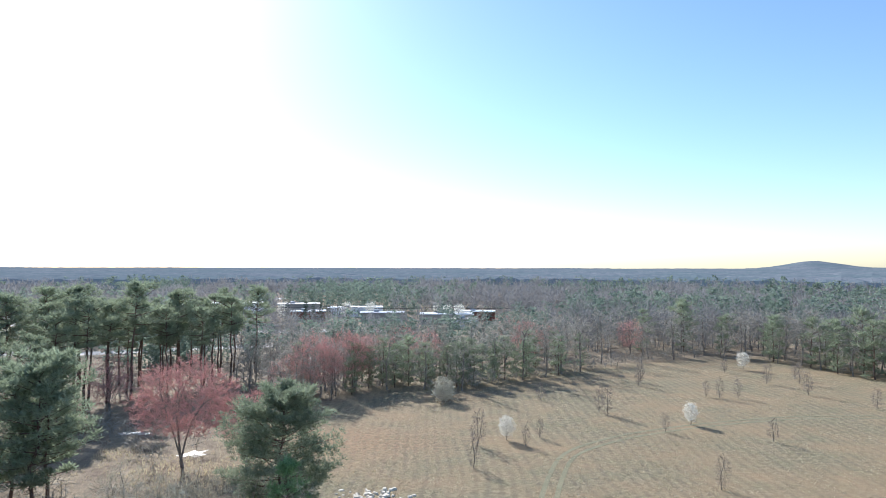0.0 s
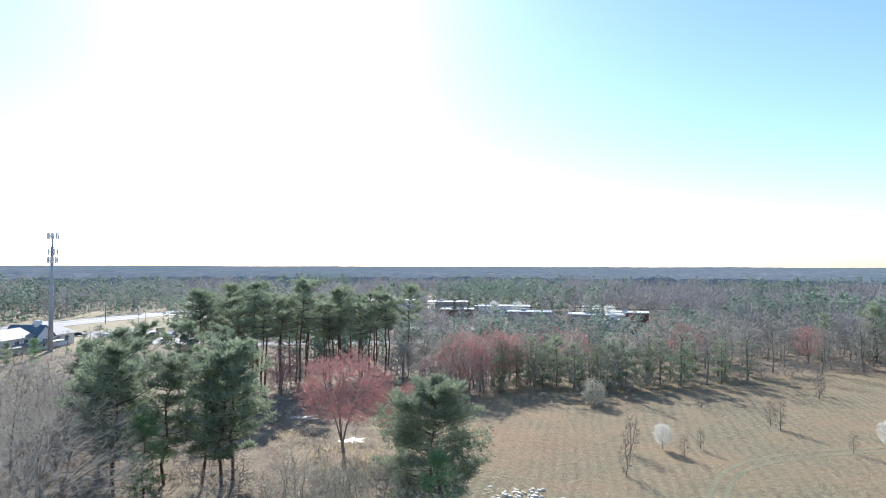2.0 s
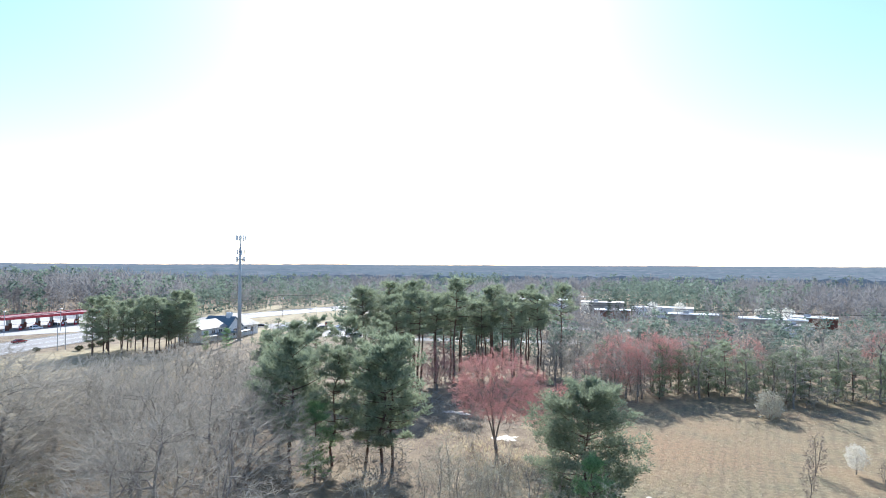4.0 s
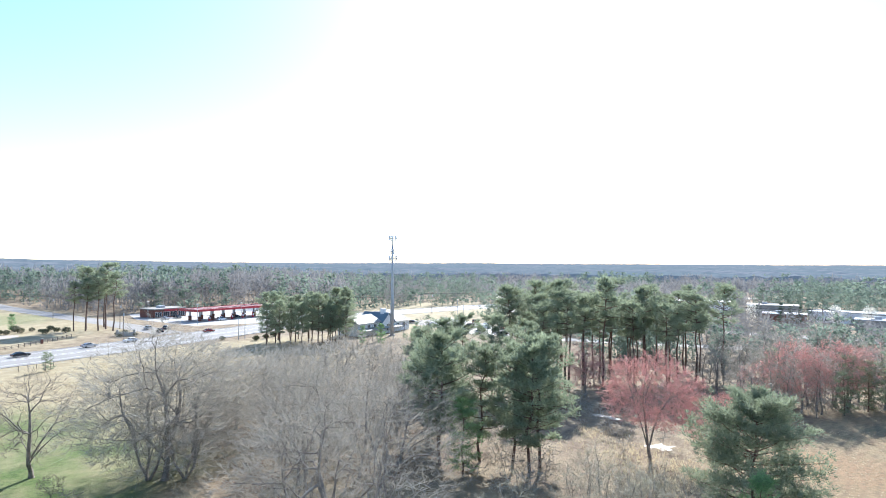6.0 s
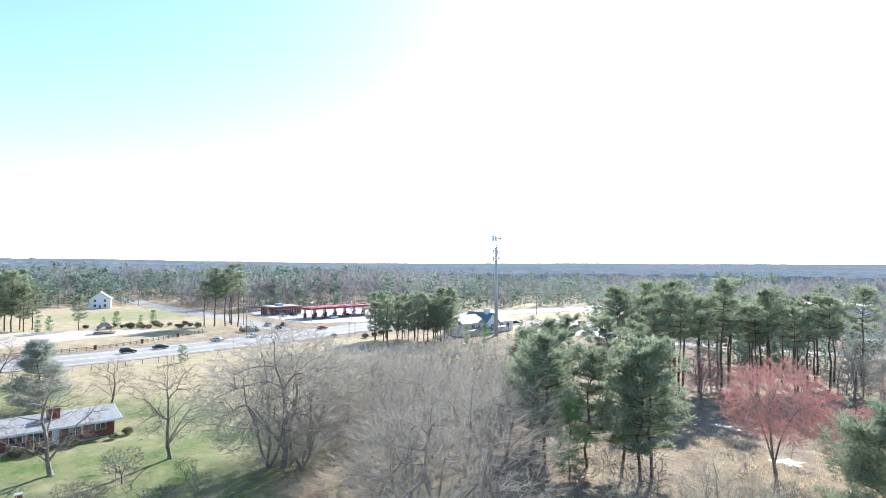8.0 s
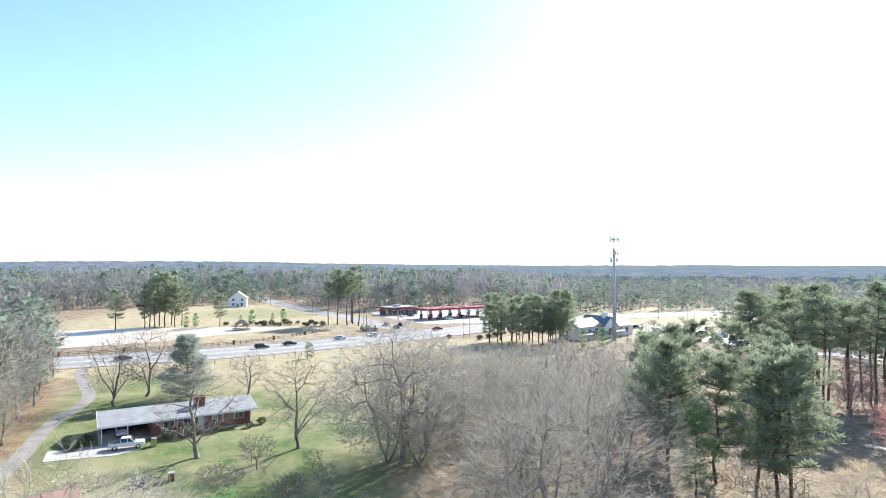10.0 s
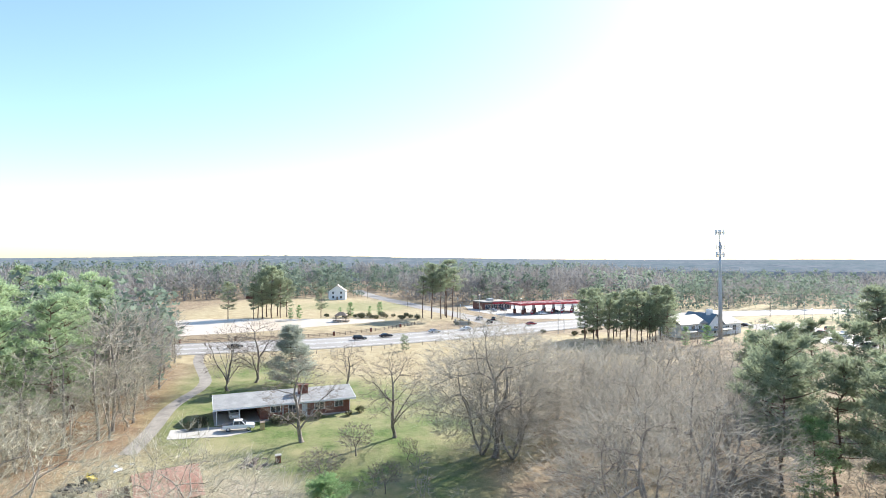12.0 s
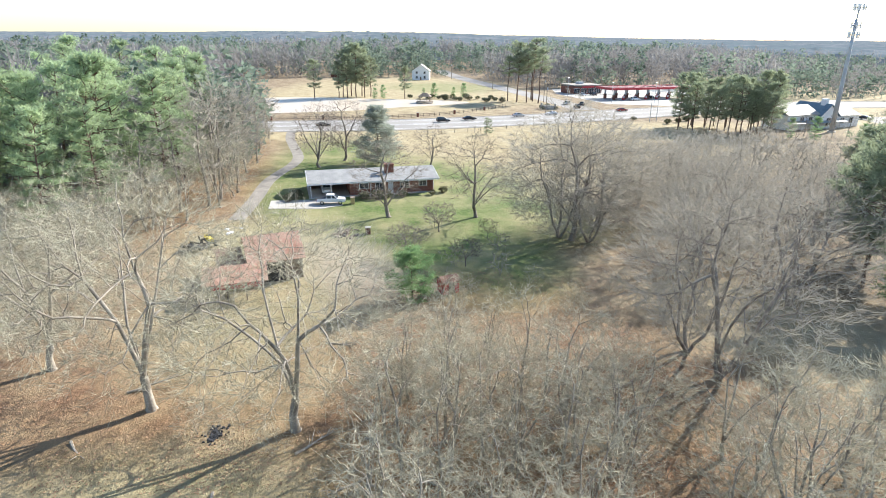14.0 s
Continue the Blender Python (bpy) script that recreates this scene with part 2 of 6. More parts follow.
# ---- building meshes ----
class Build:
    """Collects corners and faces of one mesh."""

    def __init__(self):
        self.v, self.f = [], []

    def tube(self, points, radii, sides=6, cap=False):
        base = len(self.v)
        for i, (p, r) in enumerate(zip(points, radii)):
            d = (points[min(i + 1, len(points) - 1)] - points[max(i - 1, 0)]).normalized()
            u = d.orthogonal().normalized() if abs(d.z) > 0.95 else Vector((-d.y, d.x, 0)).normalized()
            w = d.cross(u)
            for k in range(sides):
                a = 2 * math.pi * k / sides
                self.v.append(p + u * (r * math.cos(a)) + w * (r * math.sin(a)))
        for i in range(len(points) - 1):
            for k in range(sides):
                a, b = base + i * sides + k, base + i * sides + (k + 1) % sides
                self.f.append((a, b, b + sides, a + sides))
        if cap:
            self.f.append(tuple(range(base + sides - 1, base - 1, -1)))
            self.f.append(tuple(range(len(self.v) - sides, len(self.v))))
        return self

    def spike(self, p, q, r):
        """A three-sided twig from p to a point at q."""
        d = q - p
        u = d.orthogonal().normalized() * r
        w = d.normalized().cross(u) * 0.866
        n = len(self.v)
        self.v += [p + u, p - u * 0.5 + w, p - u * 0.5 - w, q]
        self.f += [(n, n + 1, n + 3), (n + 1, n + 2, n + 3), (n + 2, n, n + 3)]

    def blade(self, p, q, side):
        n = len(self.v)
        self.v += [p - side, p + side, q]
        self.f.append((n, n + 1, n + 2))

    def box(self, x0, y0, z0, x1, y1, z1, taper=0.0):
        n = len(self.v)
        tx, ty = (x1 - x0) * taper / 2, (y1 - y0) * taper / 2
        self.v += [Vector(c) for c in ((x0, y0, z0), (x1, y0, z0), (x1, y1, z0), (x0, y1, z0), (x0 + tx, y0 + ty, z1), (x1 - tx, y0 + ty, z1), (x1 - tx, y1 - ty, z1), (x0 + tx, y1 - ty, z1))]
        self.f += [tuple(n + i for i in q) for q in ((3, 2, 1, 0), (4, 5, 6, 7), (0, 1, 5, 4), (1, 2, 6, 5), (2, 3, 7, 6), (3, 0, 4, 7))]
        return self

    def prism(self, outline, z0, z1):
        """A flat outline of (x, y) corners, drawn out from z0 to z1."""
        n, k = len(self.v), len(outline)
        self.v += [Vector((x, y, z0)) for x, y in outline] + [Vector((x, y, z1)) for x, y in outline]
        self.f += [tuple(range(n + k - 1, n - 1, -1)), tuple(range(n + k, n + 2 * k))]
        self.f += [(n + i, n + (i + 1) % k, n + k + (i + 1) % k, n + k + i) for i in range(k)]
        return self

    def solid(self, near, far):
        """Joins two outlines of equally many 3D corners."""
        n, k = len(self.v), len(near)
        self.v += [Vector(c) for c in near] + [Vector(c) for c in far]
        self.f += [tuple(range(n + k - 1, n - 1, -1)), tuple(range(n + k, n + 2 * k))]
        self.f += [(n + i, n + (i + 1) % k, n + k + (i + 1) % k, n + k + i) for i in range(k)]
        return self

    def mesh(self, name, material, smooth=False, bevel=0.0):
        me = bpy.data.meshes.new(name)
        me.from_pydata([tuple(c) for c in self.v], [], self.f)
        if bevel:
            bm = bmesh.new()
            bm.from_mesh(me)
            bmesh.ops.recalc_face_normals(bm, faces=bm.faces)
            bmesh.ops.bevel(bm, geom=bm.edges[:], offset=bevel, segments=1, affect="EDGES", clamp_overlap=True)
            bm.to_mesh(me)
            bm.free()
        me.materials.append(material)
        if smooth:
            me.shade_smooth()
        me.update()
        return me


def part(name, build, material, parent, label="", smooth=False, bevel=0.0):
    ob = new(name, build.mesh(name, material, smooth, bevel))
    ob.parent = parent
    return tagged(ob, label)


def polar(left, far):
    return Vector((-math.sin(radians(left)) * far, math.cos(radians(left)) * far, 0))


def curve_through(points, step=4.0):
    """Evenly stepped points on a smooth line through plan points."""
    out = []
    ps = [Vector((*p, 0)) for p in points]
    ps = [2 * ps[0] - ps[1], *ps, 2 * ps[-1] - ps[-2]]
    for a, b, c, d in zip(ps, ps[1:], ps[2:], ps[3:]):
        n = max(1, int((c - b).length / step))
        for i in range(n):
            t = i / n
            out.append(0.5 * (2 * b + (c - a) * t + (2 * a - 5 * b + 4 * c - d) * t * t + (3 * b - a - 3 * c + d) * t ** 3))
    return out + [ps[-2]]


def ribbon(points, left, right, z0, z1, step=4.0):
    """A strip along a line, from left to right of it, with thickness."""
    b, line = Build(), curve_through(points, step)
    for i, p in enumerate(line):
        d = (line[min(i + 1, len(line) - 1)] - line[max(i - 1, 0)]).normalized()
        s = Vector((-d.y, d.x, 0))
        for off, z in ((left, z0), (left, z1), (right, z1), (right, z0)):
            b.v.append(p + s * off + Vector((0, 0, z)))
    for i in range(len(line) - 1):
        for k in range(4):
            a, c = 4 * i + k, 4 * i + (k + 1) % 4
            b.f.append((a, a + 4, c + 4, c))
    n = 4 * (len(line) - 1)
    b.f += [(0, 1, 2, 3), (n + 3, n + 2, n + 1, n)]
    return b


# ---- trees ----
def aside(rng, d, angle):
    """A way that leaves d by an angle, to a random side."""
    u = d.orthogonal().normalized()
    w = d.cross(u)
    a = rng.uniform(0, 2 * math.pi)
    return (d * math.cos(angle) + (u * math.cos(a) + w * math.sin(a)) * math.sin(angle)).normalized()


def bare_tree(name, seed, high, across, tips, bark, twig, label="", category="tree", fork=0.2, radius=0.02, twig_r=0.014, extra=2, base=0.3, stems=1, buds=None, bud_size=0.0, per=2, bend=0.06, rise=0.14):
    """A leafless crown: limbs part again and again towards tips spread through a domed hull; each limb is as thick as the tips it feeds ask for."""
    rng = random.Random(seed)
    pick = np.random.default_rng(seed)
    wood, crown, bud = Build(), Build(), Build()
    way = pick.normal(size=(tips * 2, 3))
    way /= np.linalg.norm(way, axis=1)[:, None]
    lobes = 1 + 0.22 * np.sin(way[:, 0] * 5 + seed) * np.sin(way[:, 1] * 4 + 2 * seed) * np.cos(way[:, 2] * 3)
    pts = way * (pick.uniform(0.1, 1.0, tips * 2) ** 0.3 * lobes)[:, None]
    mid = (1 + base) / 2
    pts = pts * [across / 2, across / 2, high * (1 - base) / 2 * 1.05] + [0, 0, high * mid]
    pts = pts[pts[:, 2] > high * base * 0.9][:tips]
    thick = high * radius
    twig_long = min(1.4, high * 0.075)

    def sprig(p, q, r):
        s = Matrix.Rotation(rng.uniform(0, 6.3), 3, (q - p).normalized()) @ (q - p).orthogonal().normalized()
        crown.blade(p, q, s * r)

    def twigs(p, group):
        for c in group:
            q = Vector(c)
            sprig(p, q, twig_r * 1.2)
            for k in range(extra):
                f = p.lerp(q, rng.uniform(0.15, 1.0))
                d = (q - p).normalized() * 0.7 + Vector((f.x, f.y, 0)) * (0.9 / across) + Vector((rng.gauss(0, 0.38), rng.gauss(0, 0.38), rng.gauss(0.5, 0.3)))
                sprig(f, f + d.normalized() * (twig_long * rng.uniform(0.5, 1.3)), twig_r)
            if buds:
                for k in range(per):
                    f = q + Vector((rng.gauss(0, 1), rng.gauss(0, 1), rng.gauss(0, 1))) * (bud_size * 1.6)
                    d = Vector((rng.gauss(0, 1), rng.gauss(0, 1), rng.gauss(0.4, 1))).normalized()
                    bud.spike(f, f + d * bud_size * rng.uniform(0.7, 1.4), bud_size * 0.45)

    def grow(p, group, d, r):
        n = len(group)
        if n <= 3:
            twigs(p, group)
            return
        k = 4 if n > 0.6 * len(pts) and n > 150 else 3 if n > 40 and rng.random() < 0.55 else 2
        rel = group - np.array(p)
        unit = rel / (np.linalg.norm(rel, axis=1)[:, None] + 1e-6)
        seeds = [unit[rng.randrange(n)]]
        for _ in range(k - 1):
            near = np.max(np.stack([unit @ c for c in seeds]), axis=0)
            seeds.append(unit[int(np.argmin(near + pick.uniform(0, 0.35, n)))])
        side = np.argmax(np.stack([unit @ c for c in seeds]), axis=0)
        for j in range(k):
            part_of = group[side == j]
            m = len(part_of)
            if not m:
                continue
            c = Vector(part_of.mean(axis=0))
            k0 = rng.uniform(0.3, 0.46)
            q = p.lerp(c, k0)
            if c.z > p.z:
                q = Vector((p.x + (c.x - p.x) * (k0 - rise * 0.5), p.y + (c.y - p.y) * (k0 - rise * 0.5), p.z + (c.z - p.z) * (k0 + rise)))
            size = (q - p).length
            q = q + Vector((rng.gauss(0, 1), rng.gauss(0, 1), rng.gauss(0, 0.6))) * (size * bend)
            half = (p + q) / 2 + (d * 0.5 - (q - p).normalized() * 0.35) * (size * 0.1)
            rr = max(thick * (m / len(pts)) ** 0.5, twig_r)
            sides = 7 if rr > 0.12 else 5 if rr > 0.06 else 4 if rr > 0.03 else 3
            back = p - (q - p).normalized() * (rr * 0.7)
            (wood if rr > twig_r * 1.8 else crown).tube([back, half, q] if rr > 0.03 else [back, q], [min(r, rr * 1.15), rr * 0.95, rr * 0.8] if rr > 0.03 else [rr, rr * 0.75], sides)
            grow(q, part_of, (q - half).normalized(), rr * 0.85)

    groups = [pts] if stems == 1 else [g for g in (pts[(np.arctan2(pts[:, 1], pts[:, 0]) + np.pi) // (2 * np.pi / stems + 1e-6) == i] for i in range(stems)) if len(g)]
    for g in groups:
        foot = Vector((0, 0, -0.1)) if stems == 1 else Vector((rng.gauss(0, 0.12), rng.gauss(0, 0.12), -0.1))
        c = Vector(g.mean(axis=0))
        top = Vector((c.x * 0.3 + rng.gauss(0, 0.02) * high, c.y * 0.3 + rng.gauss(0, 0.02) * high, high * fork))
        r = thick / len(groups) ** 0.5
        half = foot.lerp(top, 0.5) + Vector((rng.gauss(0, 0.008), rng.gauss(0, 0.008), 0)) * high
        wood.tube([foot, foot.lerp(half, 0.25), half, top], [r * 1.6, r * 1.15, r, r * 0.95], 8)
        grow(top, g, (top - half).normalized(), r * 0.95)
    root = tagged(new(name), label, category)
    part("trunk", wood, bark, root, smooth=True)
    part("crown", crown, twig, root)
    if buds:
        part("blossom", bud, buds, root)
    return root


def pine_tree(name, seed, high, crown_low, reach, branches, clumps, needles, size, leaf, label="", narrow=1.0, bark=None, category="pine tree", ragged=0.5, lean=0.012, dead=0):
    """A pine: whorls of uneven limbs, each bearing round puffs of needles towards its end, with gaps between the tiers; dead: bare stubs below the crown."""
    rng = random.Random(seed)
    wood, crown = Build(), Build()
    line = [Vector((0, 0, -0.1))]
    for i in range(6):
        line.append(Vector((rng.gauss(0, lean) * high, rng.gauss(0, lean) * high, high * (i + 1) / 6.2)))
    wood.tube(line, [high * 0.013 * (1 - 0.85 * i / 6) for i in range(7)], 7)

    def stem_at(z):
        t = max(0, min(5.999, z / high * 6.2))
        return line[int(t)].lerp(line[int(t) + 1], t - int(t))

    def puff(c, way):
        r = size * rng.uniform(0.7, 1.2)
        for k in range(needles):
            d = (way * 0.35 + Vector((rng.gauss(0, 1), rng.gauss(0, 1), rng.gauss(0.7, 0.7)))).normalized()
            s = Matrix.Rotation(rng.uniform(0, 6.3), 3, d) @ d.orthogonal().normalized() * (r * 0.085)
            f = c + Vector((d.x, d.y, d.z * 0.8)) * (r * rng.uniform(0.05, 0.85))
            crown.blade(f, f + Vector((d.x, d.y, d.z * 0.95)) * (r * rng.uniform(0.4, 0.75)), s)

    whorls = max(4, branches // 4)
    heavy = rng.uniform(0, 6.3)
    for i in range(dead):
        z = high * rng.uniform(0.16, crown_low)
        a, p = rng.uniform(0, 6.3), stem_at(z)
        wood.spike(p, p + Vector((math.cos(a), math.sin(a), rng.uniform(-0.25, 0.1))) * (high * rng.uniform(0.03, 0.09)), 0.05)
    for b in range(branches):
        f = min(1.0, (b // 4 + rng.uniform(0, 0.45 if narrow > 1.5 else 0.9)) / whorls)
        if narrow < 1.5 and f < 0.85 and rng.random() < ragged * 0.3:
            continue
        z = high * (crown_low + ((0.98 if narrow > 1.5 else 0.94) - crown_low) * f)
        a = b * 1.65 + rng.uniform(-0.6, 0.6)
        full = (0.55 + 0.45 * min(1, f / 0.3)) * math.sqrt(max(0.05, 1 - 0.92 * f ** 3)) if narrow < 1.5 else (1 - f) ** 0.6 + 0.06
        long = high * reach * max(0.14, full) * (rng.uniform(1 - ragged * 0.9, 1 + ragged * 0.45) + ragged * 0.25 * math.cos(a - heavy))
        d = Vector((math.cos(a), math.sin(a), rng.uniform(-0.1, 0.3) if narrow > 1.5 else rng.uniform(-0.12, 0.3) + 0.6 * f * f))
        p, pts = stem_at(z), []
        for i in range(4):
            pts.append(p)
            p = p + d.normalized() * (long / 3)
            d = d + Vector((rng.gauss(0, 0.16), rng.gauss(0, 0.16), 0.09))
        wood.tube(pts, [high * 0.0045 * (1 - 0.28 * i) for i in range(4)], 4)
        out = (pts[3] - pts[0]).normalized()
        across = Vector((-out.y, out.x, 0))
        low = 0.3 if narrow > 1.5 or f > 0.8 else 0.38
        for k in range(clumps):
            t = rng.uniform(low, 1.02) * 2.94
            q = pts[int(t)].lerp(pts[int(t) + 1], t - int(t))
            w = max(0.45, long * 0.26 * (1.3 - t / 3.2))
            c = q + across * rng.gauss(0, w) + out * rng.gauss(0, w * 0.35) + Vector((0, 0, abs(rng.gauss(0.05, 0.06)) * long))
            if k % 3 == 0:
                crown.blade(c, q, Vector((0, 0, 0.03)))
            puff(c, out)
    for k in range(max(3, clumps // 2)):
        puff(stem_at(high * rng.uniform(0.9, 0.99)) + Vector((rng.gauss(0, 0.3), rng.gauss(0, 0.3), rng.uniform(0, 0.4))), Vector((0, 0, 1)))
    root = tagged(new(name), label, category)
    part("trunk", wood, bark or PINE_BARK, root, smooth=True)
    part("crown", crown, leaf, root)
    return root


STANDING = set()


def plant(kinds, spots, group, seed=1, size=(0.85, 1.15)):
    """Copies of some trees to plan spots (x, y) or (x, y, scale); the first of each kind stands itself."""
    rng = random.Random(seed)
    for i, s in enumerate(spots):
        k = kinds[i % len(kinds)]
        z = s[2] if len(s) > 2 else rng.uniform(*size)
        m = pose(s[0], s[1], 0, rng.uniform(-2, 2), rng.uniform(-2, 2), rng.uniform(0, 360))
        if k.name in STANDING:
            t = copy_thing(k, m)
        else:
            t = k
            t.matrix_basis = m
            STANDING.add(k.name)
        tagged(t, group=group)
        t.scale = (z, z, z * rng.uniform(0.93, 1.07))


def inside(x, y, outline):
    hit = False
    for (ax, ay), (bx, by) in zip(outline, outline[1:] + outline[:1]):
        if (ay > y) != (by > y) and x < (bx - ax) * (y - ay) / (by - ay) + ax:
            hit = not hit
    return hit


def scatter(outline, gap, seed, tries=4000):
    """Random plan spots inside an outline, at least gap apart."""
    rng = random.Random(seed)
    xs, ys = [p[0] for p in outline], [p[1] for p in outline]
    got = []
    for _ in range(tries):
        x, y = rng.uniform(min(xs), max(xs)), rng.uniform(min(ys), max(ys))
        if inside(x, y, outline) and all((x - a) ** 2 + (y - b) ** 2 > gap * gap for a, b in got):
            got.append((x, y))
    return got


# ---- the ground and the far country ----
def relief(left, far):
    """The height of the far country."""
    k = max(0.0, min(1.0, (far - 700) / 2500))
    hill = 40 * math.exp(-((left + 31.6) / 2.6) ** 2) + 10 * math.exp(-((left + 33) / 7) ** 2) if far > 3300 else 0.0
    west = 17 * max(0.0, min(1.0, (left - 60) / 22)) * max(0.3, min(1.0, (124 - left) / 28)) * max(0.0, min(1.0, (far - 500) / 900))
    return k * (6 * noise.noise((left * 0.12, far * 0.0012, 3)) + 1.5) + hill * min(1, (far - 3300) / 500) + west


def build_ground():
    b = Build()
    rings = [0, 12, 25, 40, 60, 85, 115, 150, 200, 260, 330, 420, 520, 650, 800, 1000, 1250, 1500, 1800, 2200, 2700, 3300, 3600, 3900, 4200, 4600]
    n = 120
    b.v.append(Vector((0, 0, 0)))
    for r in rings[1:]:
        for k in range(n):
            p = polar(360 * k / n, r)
            p.z = relief((360 * k / n + 180) % 360 - 180, r) if r > 600 else 0.0
            b.v.append(p)
    for k in range(n):
        b.f.append((0, 1 + (k + 1) % n, 1 + k))
    for i in range(len(rings) - 2):
        for k in range(n):
            a, c = 1 + i * n + k, 1 + i * n + (k + 1) % n
            b.f.append((a, c, c + n, a + n))
    me = b.mesh("ground", GROUND)
    bm = bmesh.new()
    bm.from_mesh(me)
    bmesh.ops.recalc_face_normals(bm, faces=bm.faces)
    if bm.faces[0].normal.z < 0:
        bmesh.ops.reverse_faces(bm, faces=bm.faces)
    bm.to_mesh(me)
    tagged(new("ground", me), "dry tan hayfield, green lawn and leaf litter", "ground", kind="structure")


build_ground()


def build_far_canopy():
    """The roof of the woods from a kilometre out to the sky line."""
    m, nt, p = nodes_of("hazed_canopy")
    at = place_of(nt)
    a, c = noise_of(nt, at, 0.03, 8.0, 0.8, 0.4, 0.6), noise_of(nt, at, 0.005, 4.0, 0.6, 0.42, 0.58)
    # bluish tones, so that distance haze is part of the base colour
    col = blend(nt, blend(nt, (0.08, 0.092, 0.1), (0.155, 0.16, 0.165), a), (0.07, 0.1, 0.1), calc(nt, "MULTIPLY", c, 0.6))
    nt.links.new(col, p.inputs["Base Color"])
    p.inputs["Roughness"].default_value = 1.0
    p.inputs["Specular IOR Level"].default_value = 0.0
    # faint blue emission standing in for haze before the woods
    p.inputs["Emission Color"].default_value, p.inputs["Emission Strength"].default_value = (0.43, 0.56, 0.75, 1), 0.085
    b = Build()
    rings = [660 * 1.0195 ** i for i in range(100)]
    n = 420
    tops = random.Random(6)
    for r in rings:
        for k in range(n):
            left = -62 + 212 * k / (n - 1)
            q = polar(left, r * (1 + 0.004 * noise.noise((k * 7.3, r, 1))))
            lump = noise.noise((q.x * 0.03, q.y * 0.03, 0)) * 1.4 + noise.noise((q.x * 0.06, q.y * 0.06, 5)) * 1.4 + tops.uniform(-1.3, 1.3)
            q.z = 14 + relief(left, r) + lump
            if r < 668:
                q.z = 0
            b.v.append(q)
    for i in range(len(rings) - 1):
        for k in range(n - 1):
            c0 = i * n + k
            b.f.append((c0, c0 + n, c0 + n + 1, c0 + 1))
    tagged(new("backdrop", b.mesh("backdrop", m)), "distant woods up to the sky line, blue haze painted in as tint and glow", "woods", kind="structure")


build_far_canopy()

# ---- roads, yards and water ----
HIGHWAY = [(-205, -420), (-200, -200), (-199, -12), (-199, 26), (-208, 74), (-224, 130), (-240, 200), (-238, 262), (-228, 320), (-200, 410), (-140, 520)]
SIDE_STREET = [(-232, 100), (-290, 97), (-350, 92), (-446, 86), (-600, 92)]


def flat(name, build, material, label, category, kind="structure"):
    return tagged(new(name, build.mesh(name, material)), label, category, kind=kind)


flat("road", ribbon(HIGHWAY, 12, -12, -0.2, 0.03), ASPHALT, "wide pale grey asphalt highway", "road")
flat("road", ribbon(SIDE_STREET, 5.5, -5.5, -0.2, 0.036), ASPHALT, "grey asphalt side street", "road")
for off in (12.15, -12.15):
    flat("kerb", ribbon(HIGHWAY, off + 0.15, off - 0.15, -0.2, 0.14), CONCRETE, "pale concrete kerb along the highway", "kerb")
for off in (0.9, -0.9, 8.6, -8.6):
    flat("road_line", ribbon(HIGHWAY, off + 0.12, off - 0.12, 0.0, 0.042), WHITE, "painted white lane line", "road marking")
FORECOURT = [(-252, 118), (-300, 112), (-330, 120), (-325, 190), (-262, 195), (-240, 150)]
flat("pavement", Build().prism(FORECOURT, -0.2, 0.048), CONCRETE, "bright concrete petrol station forecourt", "pavement")
LOT = [(-202, 194), (-150, 178), (-132, 186), (-148, 206), (-196, 222)]
flat("pavement", Build().prism(LOT, -0.2, 0.024), ASPHALT, "asphalt car park beside the church", "car park")
flat("road", ribbon([(-130, 186), (-115, 190), (-69, 208), (-20, 226)], 4, -4, -0.2, 0.03), ASPHALT, "narrow asphalt service road", "road")
flat("road", ribbon([(-235, 300), (-180, 275), (-140, 265), (-88, 257), (-20, 262)], 6, -6, -0.2, 0.03), ASPHALT, "asphalt street between far shops", "road")
DRIVE = [(-190, -13.4), (-175, -13), (-160, -11), (-150, -9.6), (-143, -9.3), (-136, -10.4), (-130, -12.1), (-121, -14), (-109, -14.8), (-101, -15.6), (-95, -16.4)]
flat("driveway", ribbon(DRIVE, 1.3, -1.3, -0.2, 0.02, 2.0), GRAVEL, "grey gravel driveway with worn edges", "driveway")
flat("driveway", Build().prism([(-101, -12), (-99.8, -3), (-101.5, 0.5), (-105.8, -0.5), (-106.2, -12)], -0.2, 0.06), CONCRETE, "pale concrete parking pad before the carport", "driveway")

m, nt, p = nodes_of("pond_water")
p.inputs["Base Color"].default_value, p.inputs["Roughness"].default_value, p.inputs["IOR"].default_value = (0.5, 0.42, 0.33, 1), 0.4, 1.33
k = add(nt, "ShaderNodeBump", Strength=0.15, Distance=0.05)
nt.links.new(noise_of(nt, place_of(nt), 0.8, 3.0), k.inputs["Height"])
nt.links.new(k.outputs[0], p.inputs["Normal"])
WATER = m
POND = [(-232, -30), (-238, 5), (-247, 24), (-258, 52), (-266, 58), (-275, 44), (-282, 20), (-292, -12), (-288, -36), (-255, -48)]
flat("water", Build().prism([(q.x, q.y) for q in curve_through(POND + POND[:1], 3.0)[:-1]], -0.2, 0.03), WATER, "still pond mirroring the bright sky", "pond")
